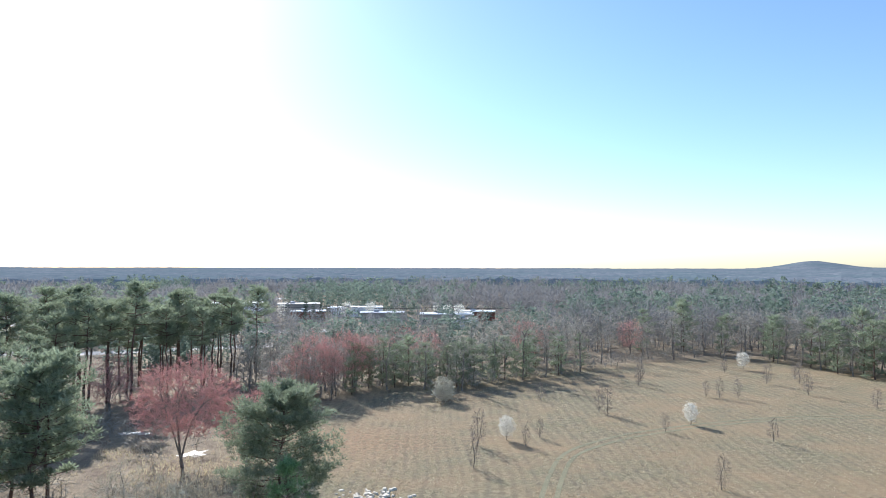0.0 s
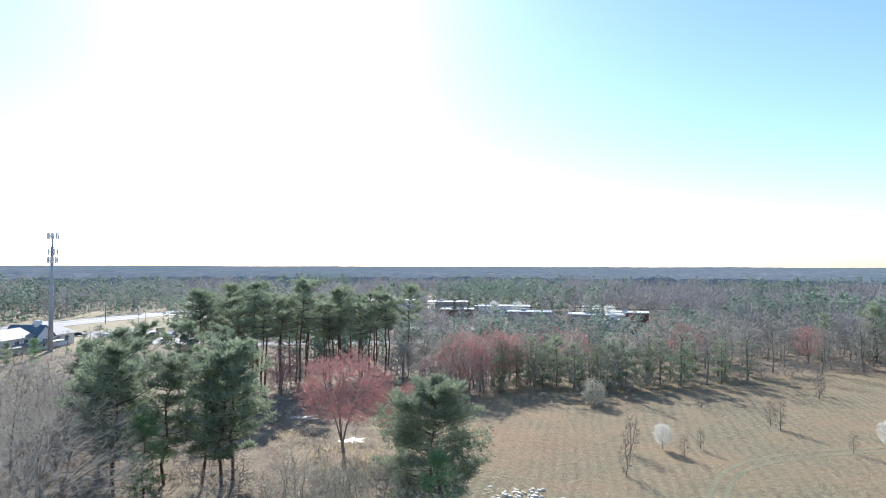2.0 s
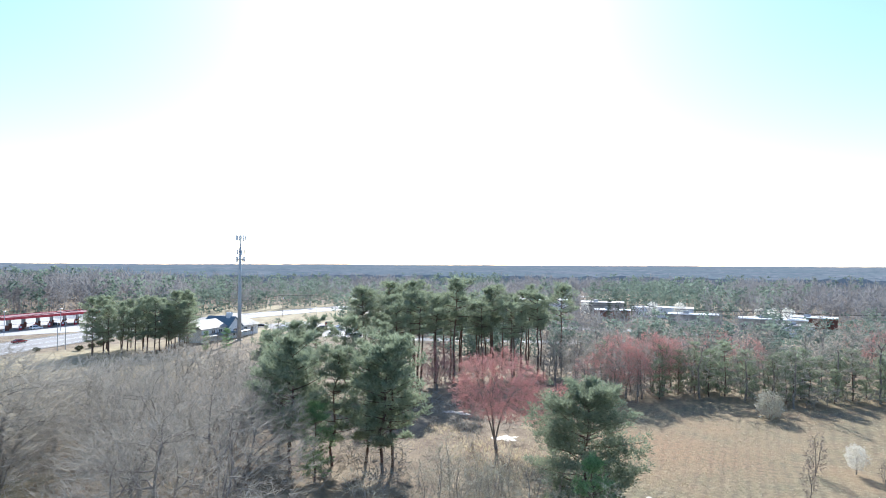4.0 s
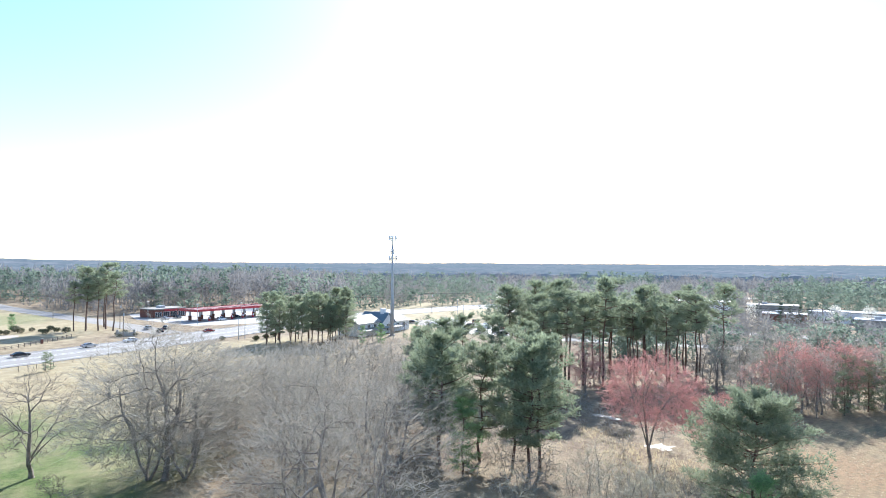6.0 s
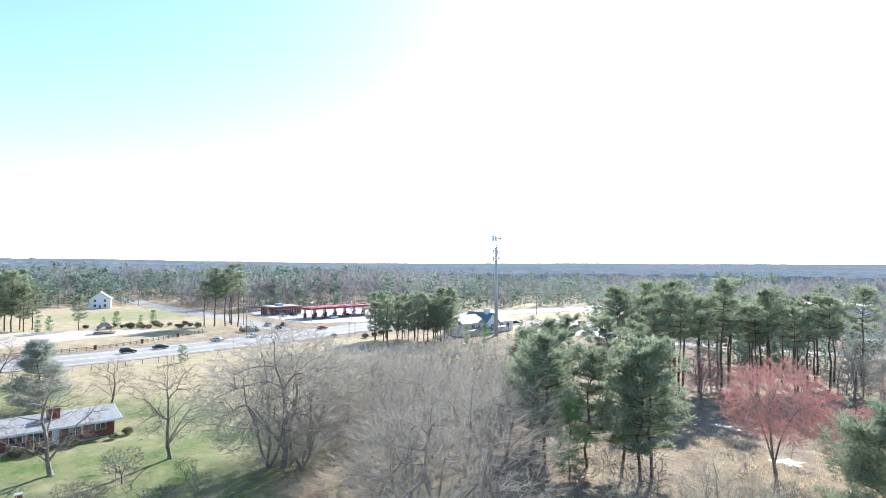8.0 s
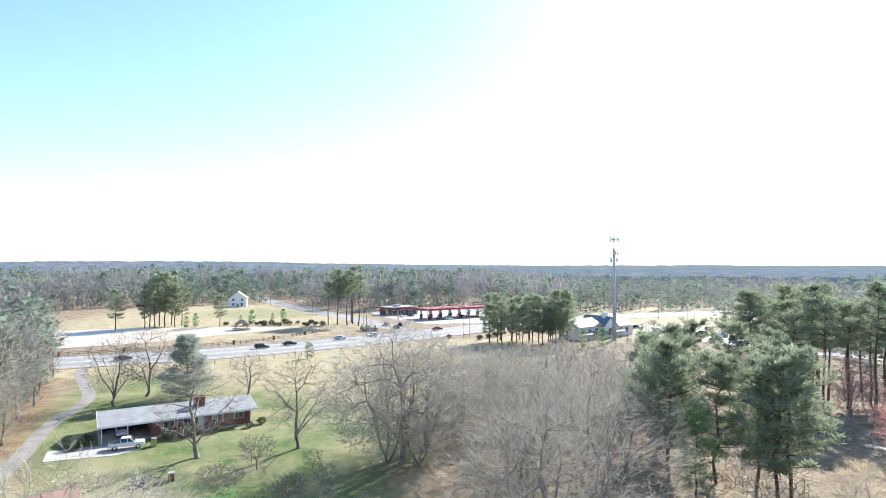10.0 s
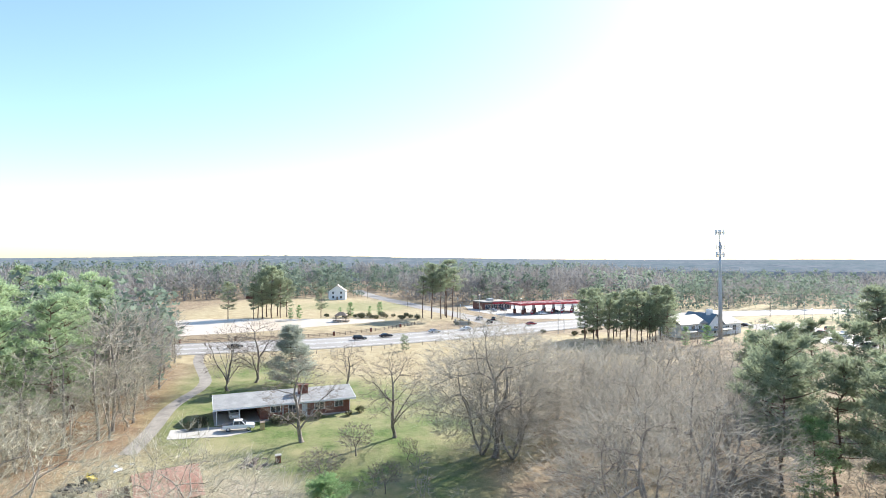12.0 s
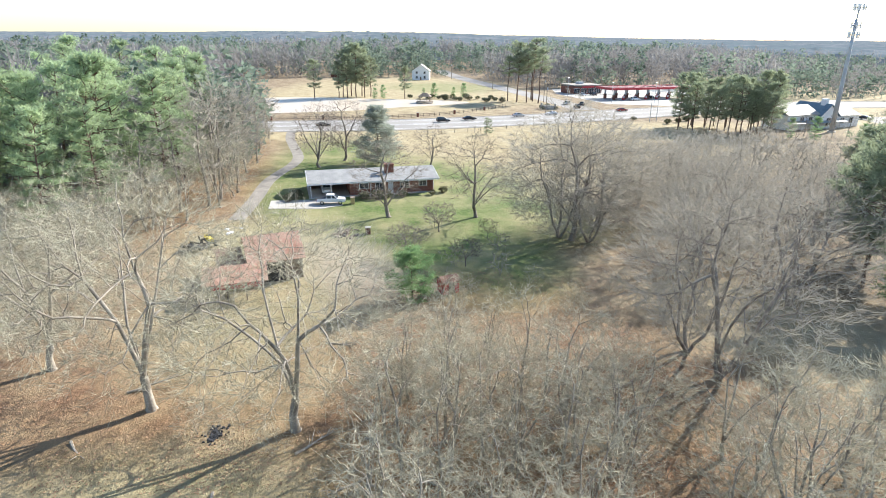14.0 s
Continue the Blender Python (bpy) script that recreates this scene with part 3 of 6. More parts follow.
for ring in ([(-38.8, 88.9), (-37.9, 88.3), (-37.1, 88.9), (-36.3, 88.4), (-35.3, 89.3), (-36.1, 89.8), (-35.7, 91), (-36.7, 90.2), (-37.4, 90.8), (-37.9, 89.7)], [(-53.6, 100.2), (-52.4, 99.6), (-51.5, 100.1), (-50.2, 99.7), (-48.9, 100.5), (-50.3, 100.8), (-50.9, 101.5), (-51.8, 100.8), (-52.8, 101.2)]):
    flat("water", Build().prism([(q.x * 1.25 - ring[0][0] * 0.25 - 0.5, q.y * 1.4 - ring[0][1] * 0.4) for q in curve_through(ring + ring[:1], 0.7)[:-1]], -0.2, 0.03), WATER, "glinting pool of a creek below trees", "creek")

# ---- trees, built once and copied ----
BIG = [bare_tree("bare_tree", 10 + i, 17.5, 21, 2200, BARK, TWIG, extra=6, label="wide leafless broadleaf tree with a dense twig crown", fork=0.1, base=0.05, radius=0.021, twig_r=0.016, bend=0.06, rise=0.2) for i in range(2)]
OPEN_BIG = [bare_tree("bare_tree", 26 + i, 17.5, 20, 1500, BARK, TWIG, extra=5, label="many-stemmed leafless tree with long open limbs", fork=0.14, base=0.18, radius=0.02, twig_r=0.013, bend=0.07, rise=0.22, stems=3) for i in range(2)]
WOODS = [bare_tree("bare_tree", 15 + i, 13, 13, 460, BARK, TWIG, extra=5, label="leafless tree in a grey-brown twiggy wood", fork=0.16, base=0.22, radius=0.018, twig_r=0.02, bend=0.06) for i in range(4)]
SPREAD = [bare_tree("bare_tree", 20 + i, 14, 13.5, 600, BARK, FIELD_TWIG, extra=4, label="spreading leafless tree standing in the lawn", fork=0.13, base=0.16, radius=0.023, twig_r=0.016, bend=0.05, rise=0.08) for i in range(3)]
LAWN_SHRUB = [bare_tree("small_tree", 24, 5.0, 5.6, 320, BARK, FIELD_TWIG, extra=6, label="low round leafless tree with reddish-brown twigs", category="small tree", fork=0.22, base=0.26, radius=0.02, twig_r=0.015, bend=0.06, rise=0.1)]
PALE = [bare_tree("bare_tree", 30 + i, 17, 19, 1700, PALE_BARK, PALE_TWIG, extra=6, label="pale-barked leafless tree over brown leaf litter", fork=0.16, base=0.18, radius=0.019, twig_r=0.012, bend=0.12, rise=0.22) for i in range(2)]
PALE_LIGHT = [bare_tree("bare_tree", 35 + i, 12, 12, 560, PALE_BARK, PALE_TWIG, extra=5, label="pale leafless tree in a thicket", fork=0.12, base=0.16, radius=0.015, twig_r=0.013, bend=0.1, rise=0.22) for i in range(2)]
SAPLING = [bare_tree("sapling", 40 + i, 10, 6, 220, PALE_BARK, PALE_TWIG, extra=4, label="thin pale leafless sapling in the brush", category="sapling", fork=0.15, base=0.16, radius=0.012, twig_r=0.013, bend=0.09, rise=0.22) for i in range(4)]
BRUSH = [bare_tree("brush", 45 + i, 4.2, 5.4, 200, PALE_BARK, PALE_TWIG, extra=4, label="tangle of pale leafless brush", category="shrub", fork=0.04, base=0.04, radius=0.012, twig_r=0.014, bend=0.14, rise=0.2) for i in range(3)]
LITTLE = [bare_tree("young_tree", 50 + i, 5.0, 2.3, 190, BARK, FIELD_TWIG, extra=4, label="small leafless tree standing in the hayfield", category="young tree", fork=0.03, base=0.02, radius=0.013, twig_r=0.014, rise=0.24) for i in range(3)]
CREAM = [bare_tree("shrub", 55, 5.0, 4.4, 260, BARK, FIELD_TWIG, label="rounded shrub with cream buds before the woods", category="shrub", fork=0.05, base=0.03, radius=0.012, twig_r=0.014, extra=2, buds=CREAM_BUD, bud_size=0.2, per=6)]
PEAR = [bare_tree("pear_tree", 60, 4.7, 2.9, 420, BARK, TWIG, label="small pear tree in full white blossom", category="pear tree", fork=0.2, base=0.2, radius=0.016, twig_r=0.014, extra=0, buds=PETAL, bud_size=0.12, per=4)]
MAPLE = [bare_tree("red_maple", 70, 15, 14, 1700, BARK, RED_BUD, label="maple with a haze of red buds", category="maple tree", fork=0.07, base=0.3, radius=0.017, twig_r=0.013, extra=3, buds=RED_BUD, bud_size=0.085, per=14, rise=0.22)]
FAR_MAPLE = [bare_tree("red_maple", 75, 13, 11, 420, BARK, RED_BUD, label="maple in red bud at the edge of the woods", category="maple tree", fork=0.2, base=0.2, radius=0.015, twig_r=0.022, extra=3, buds=RED_BUD, bud_size=0.18, per=4)]
MID = [bare_tree("bare_tree", 80 + i, 14, 9, 120, BARK, TWIG, label="leafless tree at the edge of the woods", fork=0.22, base=0.2, radius=0.013, twig_r=0.038, extra=4, rise=0.22) for i in range(4)]
SHRUB = [bare_tree("shrub", 90 + i, 4, 5, 60, BARK, TWIG, label="leafless brown shrub below the trees", category="shrub", fork=0.04, base=0.05, radius=0.012, twig_r=0.034, extra=5) for i in range(3)]
# PINE and WOOD_PINE carry the needles whose colour is brightened to look sunlit
PINE = [pine_tree("pine_tree", 100 + i, 20, 0.24, 0.22, 38, 9, 13, 0.95, SUNLIT_NEEDLE, label="tall pine with layered needle clumps, sunlight painted into its green", ragged=0.45) for i in range(4)]
WOOD_PINE = [pine_tree("pine_tree", 165 + i, 24, 0.13, 0.22, 60, 16, 15, 0.8, SUNLIT_NEEDLE, label="tall pine with spreading layered limbs, sunlight painted into its green", ragged=0.5) for i in range(3)]
NEAR_PINE = [pine_tree("pine_tree", 105 + i, 18, 0.2, 0.32, 56, 17, 17, 0.82, NEEDLE, label="big pine with spreading limbs and ragged needle clumps", ragged=0.65, dead=10) for i in range(4)]
TALL = [pine_tree("pine_tree", 110 + i, 22.5, 0.54, 0.21, 34, 11, 14, 0.95, NEEDLE, label="tall pine with a bare trunk and high crown", ragged=0.55, lean=0.009, dead=16) for i in range(4)]
BUSHY = [pine_tree("pine_tree", 120, 14.5, 0.03, 0.5, 100, 30, 17, 0.65, NEEDLE, label="broad bushy pine with needles down to the ground", ragged=0.22)]
YARD_PINE = [pine_tree("pine_tree", 133, 6.0, 0.04, 0.5, 44, 16, 16, 0.5, YOUNG_NEEDLE, label="bushy bright green young pine beside the yard", ragged=0.3)]
YOUNG = [pine_tree("pine_tree", 130 + i, 10, 0.05, 0.28, 40, 12, 15, 0.55, YOUNG_NEEDLE, label="young fresh green pine", ragged=0.3) for i in range(2)]
EDGE_PINE = [pine_tree("pine_tree", 135 + i, 12, 0.05, 0.27, 28, 8, 11, 0.9, NEEDLE, label="dense green pine at the edge of the woods") for i in range(3)]
EDGE_PINE_TALL = [pine_tree("pine_tree", 138 + i, 20, 0.26, 0.24, 42, 12, 11, 1.0, NEEDLE, label="full dark pine with a bare lower trunk", ragged=0.4, dead=6, lean=0.006) for i in range(3)]
DARKCON = [pine_tree("cypress", 160, 13, 0.03, 0.2, 40, 9, 9, 0.8, DARK_NEEDLE, label="dark pointed evergreen in a row", narrow=2, category="evergreen tree")]

# pines before the creek
plant(NEAR_PINE, [(-45.3, 67, 0.97), (-45.4, 69.6, 0.95), (-49.5, 69, 0.92), (-56, 61, 0.98), (-59, 64, 0.9), (-53, 66, 0.9), (-63, 66, 0.92), (-66, 70, 0.85)], "pines before the creek")
plant(BUSHY, [(-18.1, 67.2, 1.0)], "pines beside the hayfield")
plant(YOUNG, [(-51, 60, 1.05), (-15, 58, 0.9)], "young pines")
plant(YARD_PINE, [(-60.8, 7.4, 1.0)], "young pines")
LONE = [(*polar(a, d)[:2], z) for a, d, z in ((42.3, 132, 0.88), (37.6, 128, 0.88), (34.6, 122, 0.9), (40.5, 140, 0.84), (44.5, 128, 0.82))]
plant(NEAR_PINE, LONE, "pines behind the creek")
# the grove of tall pines
plant(TALL, [(x, y) for x, y in scatter([(-84, 110), (-70, 112), (-50, 138), (-46, 158), (-62, 160), (-88, 134)], 4.4, 5)][:34], "grove of tall pines", size=(0.82, 1.04))
# the clump by the road
plant(EDGE_PINE_TALL, [(x, y) for x, y in scatter([(-156, 125), (-175, 106), (-190, 116), (-172, 139)], 3.4, 6)][:27], "clump of pines beside the highway", size=(0.68, 0.9))
# maples
plant(MAPLE, [(-36.2, 84, 1.0), (-28, 86, 0.62)], "maples in red bud")
plant(FAR_MAPLE, [(-65.9, 118.9, 0.85), (-62, 112, 0.7), (-28, 129, 1.05), (-22, 137, 1.0), (-12, 175, 0.9), (22, 205, 0.9), (-18, 150, 0.9), (-33, 126, 0.7)], "maples in red bud")
# hayfield trees
plant(PEAR, [(10.3, 97.3, 0.86), (44.1, 107, 0.8), (82, 163.9, 1.05)], "blossoming pears in the hayfield")
plant(LITTLE, [(5.5, 94, 1.2), (4.3, 84, 0.9), (13, 94, 0.7), (15.9, 98.6, 0.65), (20.6, 126.4, 0.8), (31.1, 113.7, 1.1), (37.9, 102.2, 0.7), (59.4, 128.6, 0.95), (63.3, 128.7, 0.95), (53.1, 96.6, 0.8), (35.2, 75.9, 0.9), (85.9, 119, 0.9), (80.1, 131.8, 1.1), (85.8, 144.5, 1.05), (74.8, 159.5, 0.85), (77.8, 144.3, 1.05), (46.2, 141.7, 1.0), (57, 130, 0.8), (88, 150, 0.9), (48, 146, 0.9), (30.1, 115.8, 1.0)], "young trees in the hayfield")
plant(CREAM, [(0.2, 124.5, 1.0)], "shrubs before the woods")
# yard trees
plant(SPREAD, [(-93.4, 7.7, 1.0), (-91.3, 21.7, 0.93), (-134, -4.2, 1.0), (-141, 1.6, 1.0), (-133, 20.8, 0.7)], "leafless trees in the lawn")
plant(LAWN_SHRUB, [(-84.6, 14.5, 1.0), (-74, 8.3, 0.95), (-70, 15.5, 0.8), (-80.5, 21, 0.6)], "small trees in the lawn")
plant(BIG, [(-78, 33, 1.15), (-83, 39, 0.9), (-93, 51, 0.75), (-66, 46, 0.8)], "tall leafless trees")
plant(OPEN_BIG, [(-79.5, 31.5, 0.9), (-76.5, 35, 0.8), (-40.4, 31.7, 1.0), (-45.2, 31.6, 0.8), (-52.8, 48.5, 0.9)], "tall leafless trees")
plant(PALE, [(-38.9, -4.1, 1.0), (-43.4, -15.4, 1.05), (-51, -25.6, 0.9)], "pale leafless trees over leaf litter")
# the bare wood between yard and creek
plant(WOODS, scatter([(-62, 42), (-98, 56), (-118, 72), (-108, 98), (-90, 88), (-72, 72), (-58, 58)], 6.0, 7)[:62], "bare wood behind the yard", size=(0.75, 1.0))
plant(BRUSH, scatter([polar(50, 21)[:2], polar(47, 40)[:2], polar(62, 50)[:2], polar(80, 52)[:2], polar(90, 40)[:2], polar(86, 22)[:2]], 3.4, 61)[:95], "brush below the bare trees", size=(0.6, 1.15))
plant(BRUSH, scatter([polar(93, 30)[:2], polar(95, 60)[:2], polar(104, 62)[:2], polar(112, 40)[:2]], 6.5, 62)[:16], "brush below the bare trees", size=(0.4, 0.75))
plant(BRUSH, scatter([(-52, -30), (-62, -22), (-98, -26), (-102, -40), (-98, -62), (-62, -60)], 5.2, 63)[:44], "brush behind the barn", size=(1.0, 1.6))
plant(BRUSH, scatter([(-14, 38), (-38, 56), (-40, 72), (-16, 60), (-4, 48)], 4.0, 64)[:34], "brush beside the hayfield", size=(0.7, 1.2))
plant(BRUSH, scatter([(-58, 10), (-66, 28), (-84, 42), (-100, 54), (-70, 56), (-52, 40)], 6.5, 65)[:24], "brush at the edge of the yard", size=(0.6, 1.1))
plant(SHRUB, scatter([(-40, 60), (-44, 74), (-58, 76), (-70, 72), (-62, 58), (-50, 56)], 3.6, 66)[:34], "shrubs below the pines", size=(0.6, 1.0))
plant(SHRUB, scatter([(-34, 92), (-60, 104), (-84, 112), (-64, 98), (-40, 82)], 4.2, 67)[:30], "shrubs along the creek", size=(0.6, 1.1))
THICKET = [polar(60, 17)[:2], polar(58, 33)[:2], polar(68, 44)[:2], polar(80, 50)[:2], polar(89, 34)[:2], polar(88, 17)[:2]]
plant(SAPLING, scatter(THICKET, 2.7, 8)[:52], "saplings in the brush", size=(0.7, 1.1))
plant(SAPLING, scatter([polar(34, 20)[:2], polar(49, 19)[:2], polar(48, 40)[:2], polar(36, 56)[:2]], 3.4, 18)[:22], "saplings in the brush", size=(0.7, 1.1))
plant(SAPLING, scatter([(-20, 36), (-40, 58), (-36, 72), (-14, 62), (-6, 45)], 3.4, 9)[:26], "saplings in the brush", size=(0.6, 0.9))
plant(MID, scatter([(-30, 112), (-50, 138), (-46, 166), (-20, 152), (-22, 128)], 4.5, 16)[:34], "bare trees beside the grove", size=(0.6, 0.85))
plant(MID, scatter([(-16, 165), (-112, 182), (-122, 228), (-60, 248), (0, 232)], 9.0, 17)[:44], "bare trees before far shops", size=(0.5, 0.75))
plant(SHRUB, scatter([(-26, 106), (-52, 112), (-84, 140), (-50, 168), (-22, 130)], 5.0, 19)[:44], "shrubs below the grove", size=(0.7, 1.1))
plant(SHRUB, [(-79, 9.5, 0.8), (-82, -7, 0.7), (-87, -6, 0.6), (-70, 14, 0.8), (-73, -1, 0.7), (-86, 14, 0.9), (-75, 21, 0.8), (-66, 19, 0.9), (-98, 24, 0.6)], "bare shrubs in the lawn")
plant(PALE_LIGHT, [(*polar(71.5, 34)[:2], 0.85), (*polar(43.5, 33)[:2], 0.95), (*polar(84.5, 41)[:2], 0.75), (*polar(66, 40)[:2], 0.8), (*polar(78, 37)[:2], 0.75), (*polar(60, 36)[:2], 0.8), (*polar(50, 40)[:2], 0.85), (*polar(40, 42)[:2], 0.8)], "pale bare trees in the brush")
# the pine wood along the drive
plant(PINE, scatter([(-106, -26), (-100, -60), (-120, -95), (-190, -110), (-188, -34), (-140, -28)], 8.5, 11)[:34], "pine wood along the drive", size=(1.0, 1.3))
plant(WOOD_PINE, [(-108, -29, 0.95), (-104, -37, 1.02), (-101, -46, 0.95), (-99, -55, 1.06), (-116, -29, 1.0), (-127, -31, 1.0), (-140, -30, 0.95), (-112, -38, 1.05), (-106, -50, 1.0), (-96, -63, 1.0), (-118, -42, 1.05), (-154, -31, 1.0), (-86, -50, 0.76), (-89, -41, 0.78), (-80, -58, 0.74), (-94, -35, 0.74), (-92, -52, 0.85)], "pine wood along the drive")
plant(SHRUB, scatter([(-108, -19), (-185, -18), (-188, -30), (-120, -26)], 4, 68)[:40], "shrubs along the drive", size=(0.5, 1.0))
plant(MID, scatter([(-112, -18), (-185, -18), (-188, -30), (-120, -26)], 6, 12)[:22], "bare trees along the drive", size=(0.9, 1.15))
plant(MID, [(-104, -22, 1.35), (-109, -21, 1.45), (-114, -23, 1.5), (-121, -22, 1.4), (-130, -21, 1.45), (-101, -26, 1.2), (-98, -31, 1.1), (-139, -22, 1.4)], "bare trees along the drive")
plant(PALE_LIGHT, [(-96, -24, 0.9), (-103, -20, 1.0), (-92, -28, 0.85), (-111, -19, 0.9)], "bare trees along the drive")
plant(PALE_LIGHT, scatter([(-52, -30), (-62, -24), (-96, -28), (-98, -55), (-60, -60)], 6, 13)[:16], "bare trees behind the barn", size=(0.6, 0.9))
# the edge of the woods round the hayfield
EDGE = [(-28, 124), (-10, 138), (2, 132), (15, 143), (50, 167), (72, 182), (94, 178), (103, 160), (112, 142), (150, 110), (164, 140), (115, 200), (60, 205), (0, 170), (-40, 150)]
plant(MID, scatter(EDGE, 6.0, 14)[:120], "edge of the woods round the hayfield", size=(0.75, 1.15))
BORDER = curve_through([(-28, 124), (-10, 139), (3, 134), (15, 144), (50, 168), (72, 183), (94, 179), (104, 161), (113, 143), (150, 111)], 2.6)
plant(FAR_MAPLE, [(-26, 128, 0.95), (-20, 139, 0.9), (-4, 152, 0.9), (24, 172, 0.95), (33, 188, 0.8), (60, 192, 0.85)], "maples in red bud")
way = random.Random(44)
FRONT = [(p.x + way.gauss(0, 1.5) + 1.5, p.y + way.gauss(0, 1.5) + 2.5) for p in BORDER]
plant(SHRUB, FRONT, "shrubs at the edge of the woods", size=(0.6, 1.2))
plant(EDGE_PINE, [(x + way.gauss(0, 3) + 1, y + way.uniform(1, 12), way.uniform(0.55, 0.95)) for x, y in FRONT[:30]], "young pines at the edge of the woods")
plant(EDGE_PINE, [(x + way.gauss(0, 4) + 3, y + way.uniform(2, 20), way.uniform(0.8, 1.4)) for x, y in FRONT[44::2]], "pines at the edge of the woods")
plant(EDGE_PINE, [(-11, 139, 0.85), (-8, 141, 0.95), (-4, 140, 0.85), (-14, 140, 0.9), (1, 143, 0.85), (-17, 138, 0.8), (6, 146, 0.7), (10, 149, 0.75), (108, 150, 1.3), (112, 146, 1.35), (103, 168, 1.2), (116, 152, 1.45), (98, 178, 1.1), (120, 140, 1.3), (125, 150, 1.4), (104, 158, 1.0), (110, 157, 1.4)], "pines at the edge of the woods")


# ---- far woods ----
OPEN = [EDGE, [(-28, 124), (-10, 138), (2, 132), (15, 143), (50, 167), (72, 182), (94, 178), (112, 142), (160, 100), (160, -50), (0, -50), (-40, 0), (-60, 60), (-40, 110)],
        [(-40, -20), (-190, -20), (-192, -120), (-215, -500), (-190, -500), (-228, -500), (-235, -60), (-300, -62), (-400, -50), (-425, -20), (-430, 20), (-425, 80), (-640, 82), (-640, 102), (-460, 100), (-335, 106), (-335, 196), (-266, 205), (-258, 262), (-248, 320), (-218, 416), (-150, 560), (-125, 550), (-184, 400), (-204, 330), (-208, 262), (-195, 238), (-140, 224), (-112, 196), (-95, 165), (-50, 110)]]
STREETS = curve_through([(-130, 186), (-115, 190), (-69, 208), (-20, 226)], 6) + curve_through([(-235, 300), (-180, 275), (-140, 265), (-88, 257), (-20, 262)], 6)
SHOPS = [(-118, 338), (-84, 350), (-48, 330), (-30, 300), (2, 292), (18, 310), (-70, 312), (10, 270)]


def cleared(x, y):
    """True along the far streets and before the far shops."""
    return any((x - p.x) ** 2 + (y - p.y) ** 2 < 110 for p in STREETS) or any(abs(x - a + (b - y) * a / b) < 16 and -50 < y - b < 20 for a, b in SHOPS)


